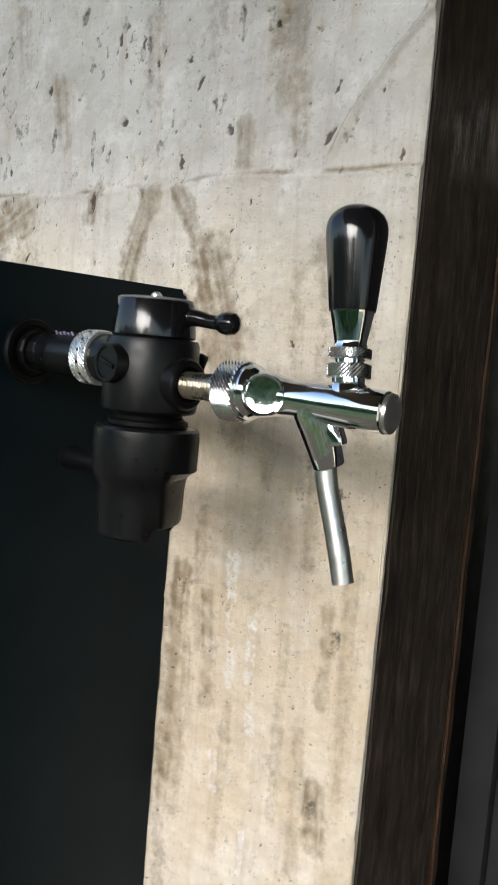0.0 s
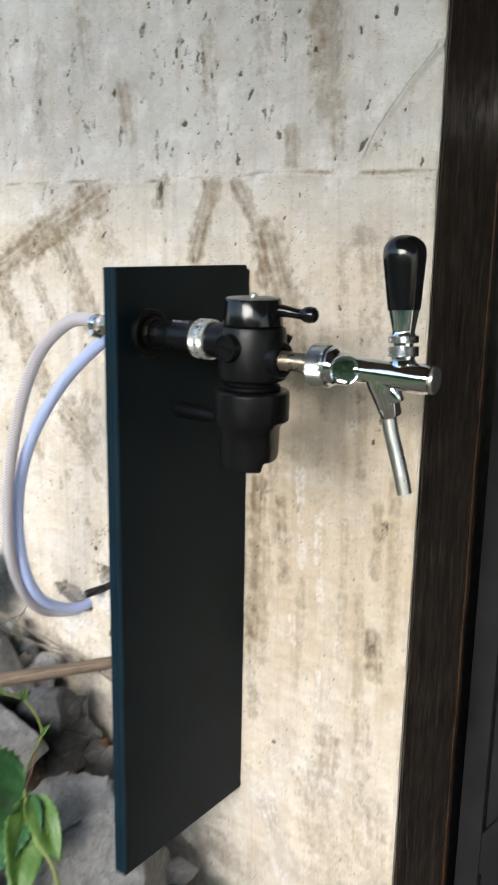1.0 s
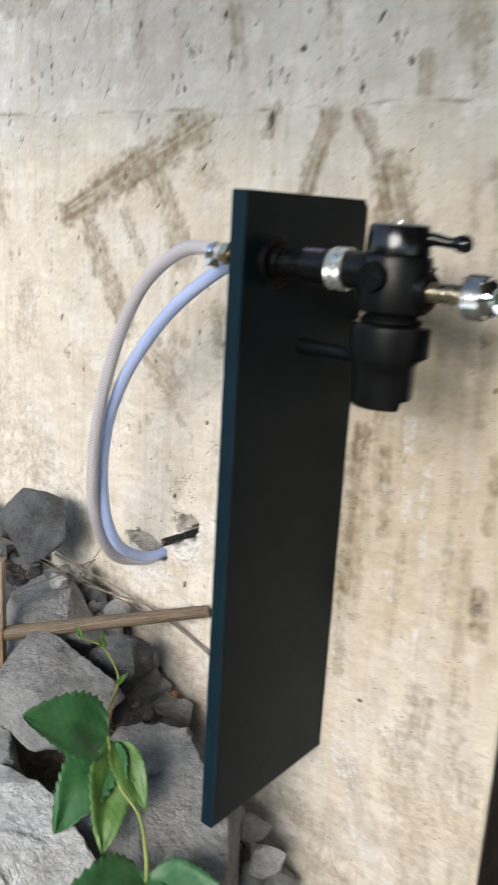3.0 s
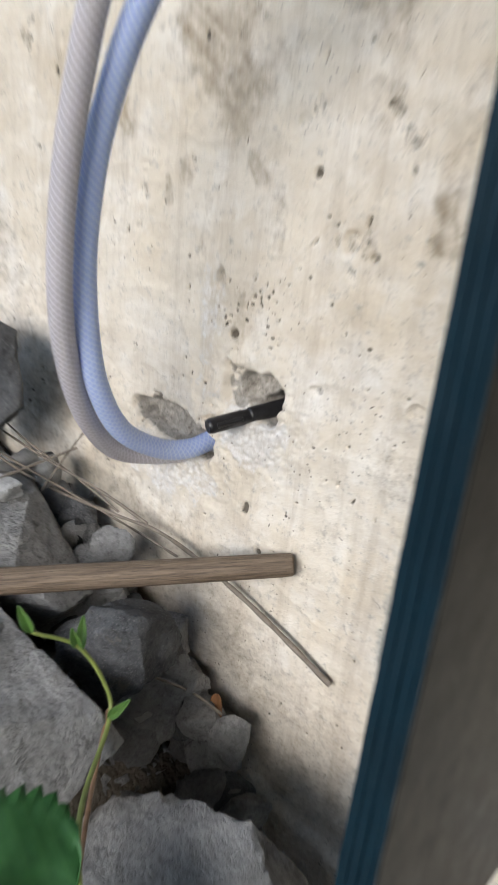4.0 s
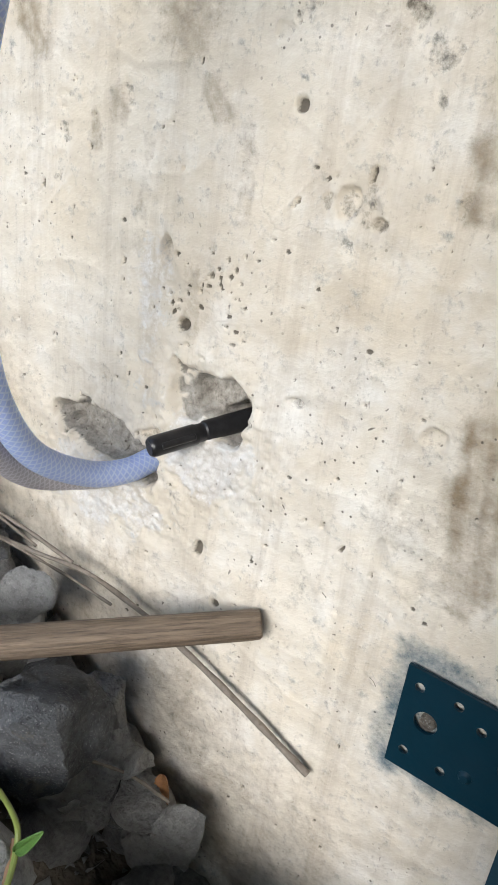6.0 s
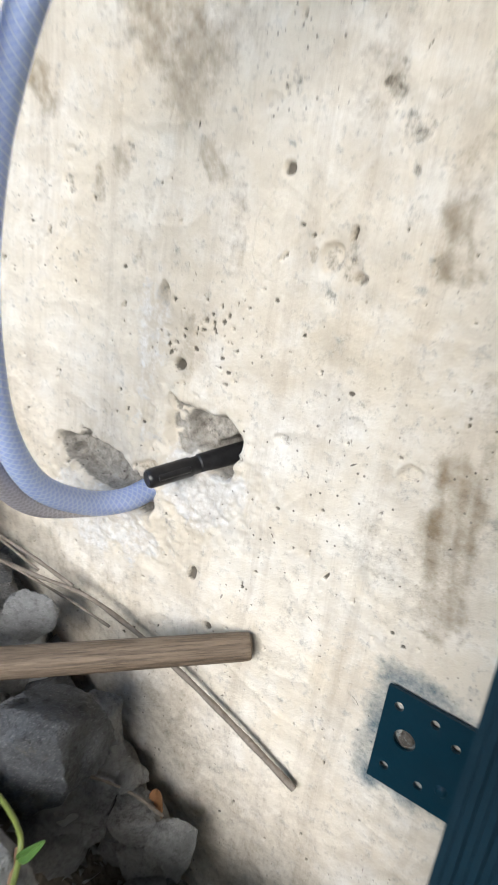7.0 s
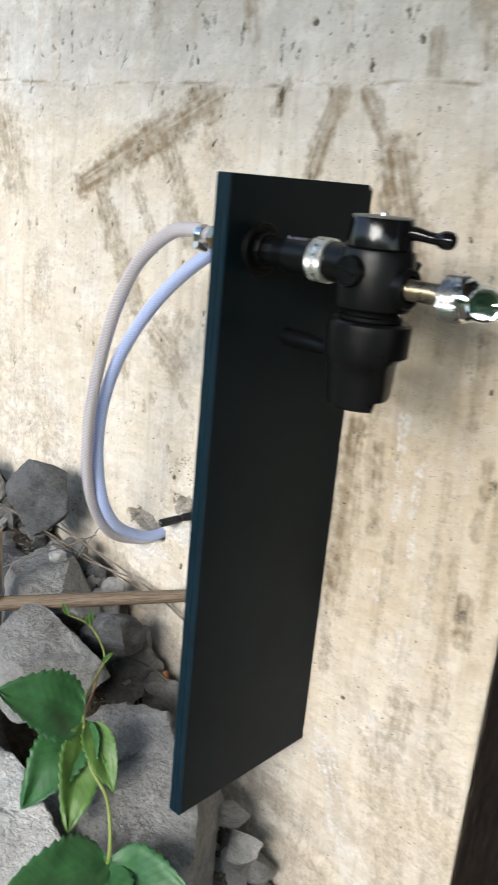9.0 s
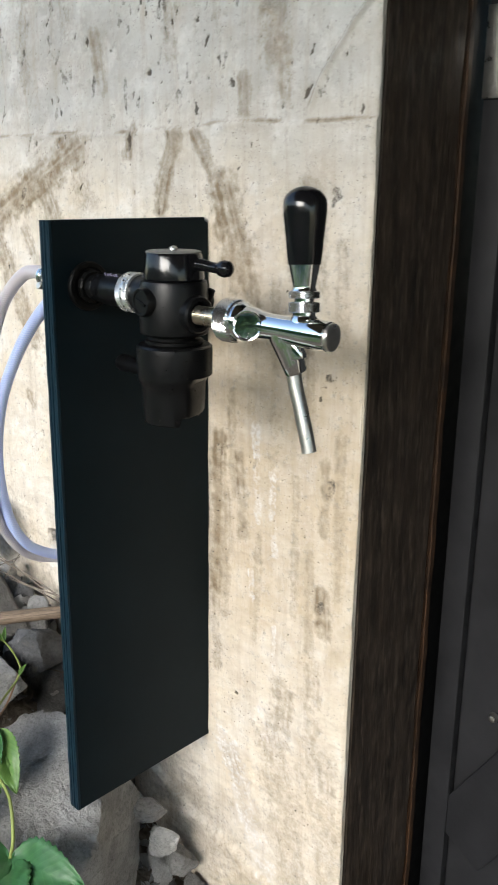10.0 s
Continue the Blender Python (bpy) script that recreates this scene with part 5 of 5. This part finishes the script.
twig("thin dry twig among the rocks", [(-0.30, -0.020, 0.352), (-0.34, -0.030, 0.366), (-0.39, -0.045, 0.380), (-0.44, -0.050, 0.388)], 0.0014, 0.0009)
twig("thin dry stalk standing by the dark rock", [(-0.378, -0.060, 0.362), (-0.368, -0.050, 0.386), (-0.358, -0.036, 0.412), (-0.352, -0.024, 0.432)], 0.0009, 0.0007)
twig("thin dry twig among the rocks", [(-0.33, -0.022, 0.350), (-0.37, -0.036, 0.372), (-0.405, -0.048, 0.388), (-0.46, -0.040, 0.392)], 0.0010, 0.0007)

# ---- vine ----
vine = thing("vine", "young green creeper with toothed leaves over the rocks", "plant")


def leaf_mesh(length, width, fold=0.25, droop=0.25, teeth=11):
    """A toothed pointed leaf along x with a folded midrib. UV: share of length, share of width."""
    bm = bmesh.new()
    uv = bm.loops.layers.uv.verify()
    n, m = teeth * 4, 5
    rows = []
    for i in range(n + 1):
        u = i / n
        w = width * 0.5 * (math.sin(math.pi * u ** 0.75) ** 0.72) * (1 - 0.10 * u)
        saw = 1 + (0.12 * (1 - (i % 4) / 3.0) - 0.06) * (1 if 0.06 < u < 0.96 else 0)
        row = []
        for k in range(-m, m + 1):
            v = k / m
            y = w * v * (saw if abs(k) == m else 1)
            x = length * (u + (0.02 if abs(k) == m else 0) * saw) - abs(v) * w * 0.15
            z = fold * abs(y) - droop * length * u * u + 0.0018 * length * math.sin(u * 55 - abs(v) * 5) * abs(v) * 0.5 + 0.05 * length * noise.noise(Vector((u * 3, v * 2, length * 90)))
            row.append((bm.verts.new((x, y, z)), u, v * w / max(width, 1e-6)))
        rows.append(row)
    for a, b in zip(rows, rows[1:]):
        for p, q, r, s in zip(a, a[1:], b[1:], b):
            try:
                f = bm.faces.new((p[0], s[0], r[0], q[0]))
            except ValueError:
                continue
            for loop, c in zip(f.loops, (p, s, r, q)):
                loop[uv].uv = (c[1], c[2])
    return bm


def leaf(base, tip, width, face, material, label, droop=0.15, fold=0.25):
    base, tip = Vector(base), Vector(tip)
    x = (tip - base).normalized()
    z = Vector(face)
    z = (z - z.dot(x) * x).normalized()
    y = z.cross(x)
    ob = part("leaf", leaf_mesh((tip - base).length, width, fold, droop), material, vine, label, 60)
    m = Matrix((x, y, z)).transposed().to_4x4()
    m.translation = base
    ob.matrix_basis = m
    solid = ob.modifiers.new("thickness", "SOLIDIFY")
    solid.thickness = 0.0004
    return ob


node_ = (-0.112, -0.243, 0.321)
stem_line = spline([(-0.215, -0.192, 0.386), (-0.207, -0.165, 0.366), (-0.198, -0.150, 0.332), (-0.188, -0.157, 0.316), (-0.155, -0.205, 0.312), node_, (-0.075, -0.262, 0.292), (-0.035, -0.268, 0.272), (-0.012, -0.280, 0.240), (0.0, -0.292, 0.226)], 8)
part("stem", tube(stem_line, lambda s: 0.0011 + 0.0011 * s, 10), STEM, vine)
part("side_stem", tube(spline([(-0.195, -0.151, 0.318), (-0.165, -0.190, 0.300), (-0.125, -0.232, 0.312), node_], 8), 0.0014, 10), STEM_RED, vine, "reddish stem")
part("root_stem", tube(spline([(0.0, -0.292, 0.226), (0.006, -0.285, 0.19), (-0.01, -0.27, 0.12), (-0.015, -0.26, 0.02)], 8), 0.0022, 10), STEM, vine)
leaf(node_, (-0.146, -0.324, 0.374), 0.080, (0.45, -0.35, 0.80), LEAF, "broad green toothed leaf", 0.10)
leaf((-0.110, -0.247, 0.315), (-0.089, -0.336, 0.266), 0.062, (0.60, -0.60, 0.55), LEAF, "broad green toothed leaf", 0.05)
leaf((-0.105, -0.245, 0.316), (-0.047, -0.307, 0.246), 0.052, (0.75, -0.30, 0.55), LEAF_PALE, "folded yellowish green leaf", 0.05, 0.5)
leaf((-0.102, -0.240, 0.318), (-0.036, -0.259, 0.277), 0.036, (0.70, -0.45, 0.55), LEAF_PALE, "folded yellowish green leaf", 0.08, 0.55)
leaf((-0.107, -0.242, 0.318), (-0.062, -0.275, 0.262), 0.040, (0.30, -0.75, 0.50), LEAF, "hanging dark green leaf", 0.05, 0.5)
leaf((0.0, -0.292, 0.226), (-0.006, -0.400, 0.262), 0.072, (0.55, -0.2, 0.8), LEAF, "broad green toothed leaf", 0.12)
leaf((0.0, -0.292, 0.226), (0.100, -0.272, 0.243), 0.060, (0.25, -0.5, 0.8), LEAF, "broad green toothed leaf", 0.12)
leaf((0.0, -0.292, 0.224), (0.072, -0.345, 0.225), 0.055, (0.4, -0.5, 0.8), LEAF, "broad green toothed leaf", 0.15)
for p, q in (((-0.215, -0.192, 0.386), (-0.222, -0.196, 0.402)), ((-0.207, -0.165, 0.366), (-0.205, -0.172, 0.384)), ((-0.206, -0.164, 0.364), (-0.214, -0.156, 0.380)), ((-0.190, -0.155, 0.318), (-0.178, -0.150, 0.336))):
    leaf(p, q, 0.006, (0.5, -0.6, 0.5), LEAF_PALE, "pale opening bud", 0.0, 0.9)

# ---- a dry leaf in the rubble ----
dry = part("dry_leaf", leaf_mesh(0.017, 0.009, 0.7, 0.35, 7), plain("dry_orange_leaf", (0.27, 0.125, 0.05), 0.7, 0, 0.35, 200, 0.2), None, "", 60)
dry.matrix_basis = pose(-0.214, -0.022, 0.241, 30, 35, -40)
crisp = dry.modifiers.new("thickness", "SOLIDIFY")
crisp.thickness = 0.0005
tagged(dry, "curled dry orange leaf caught between stones", "leaf")
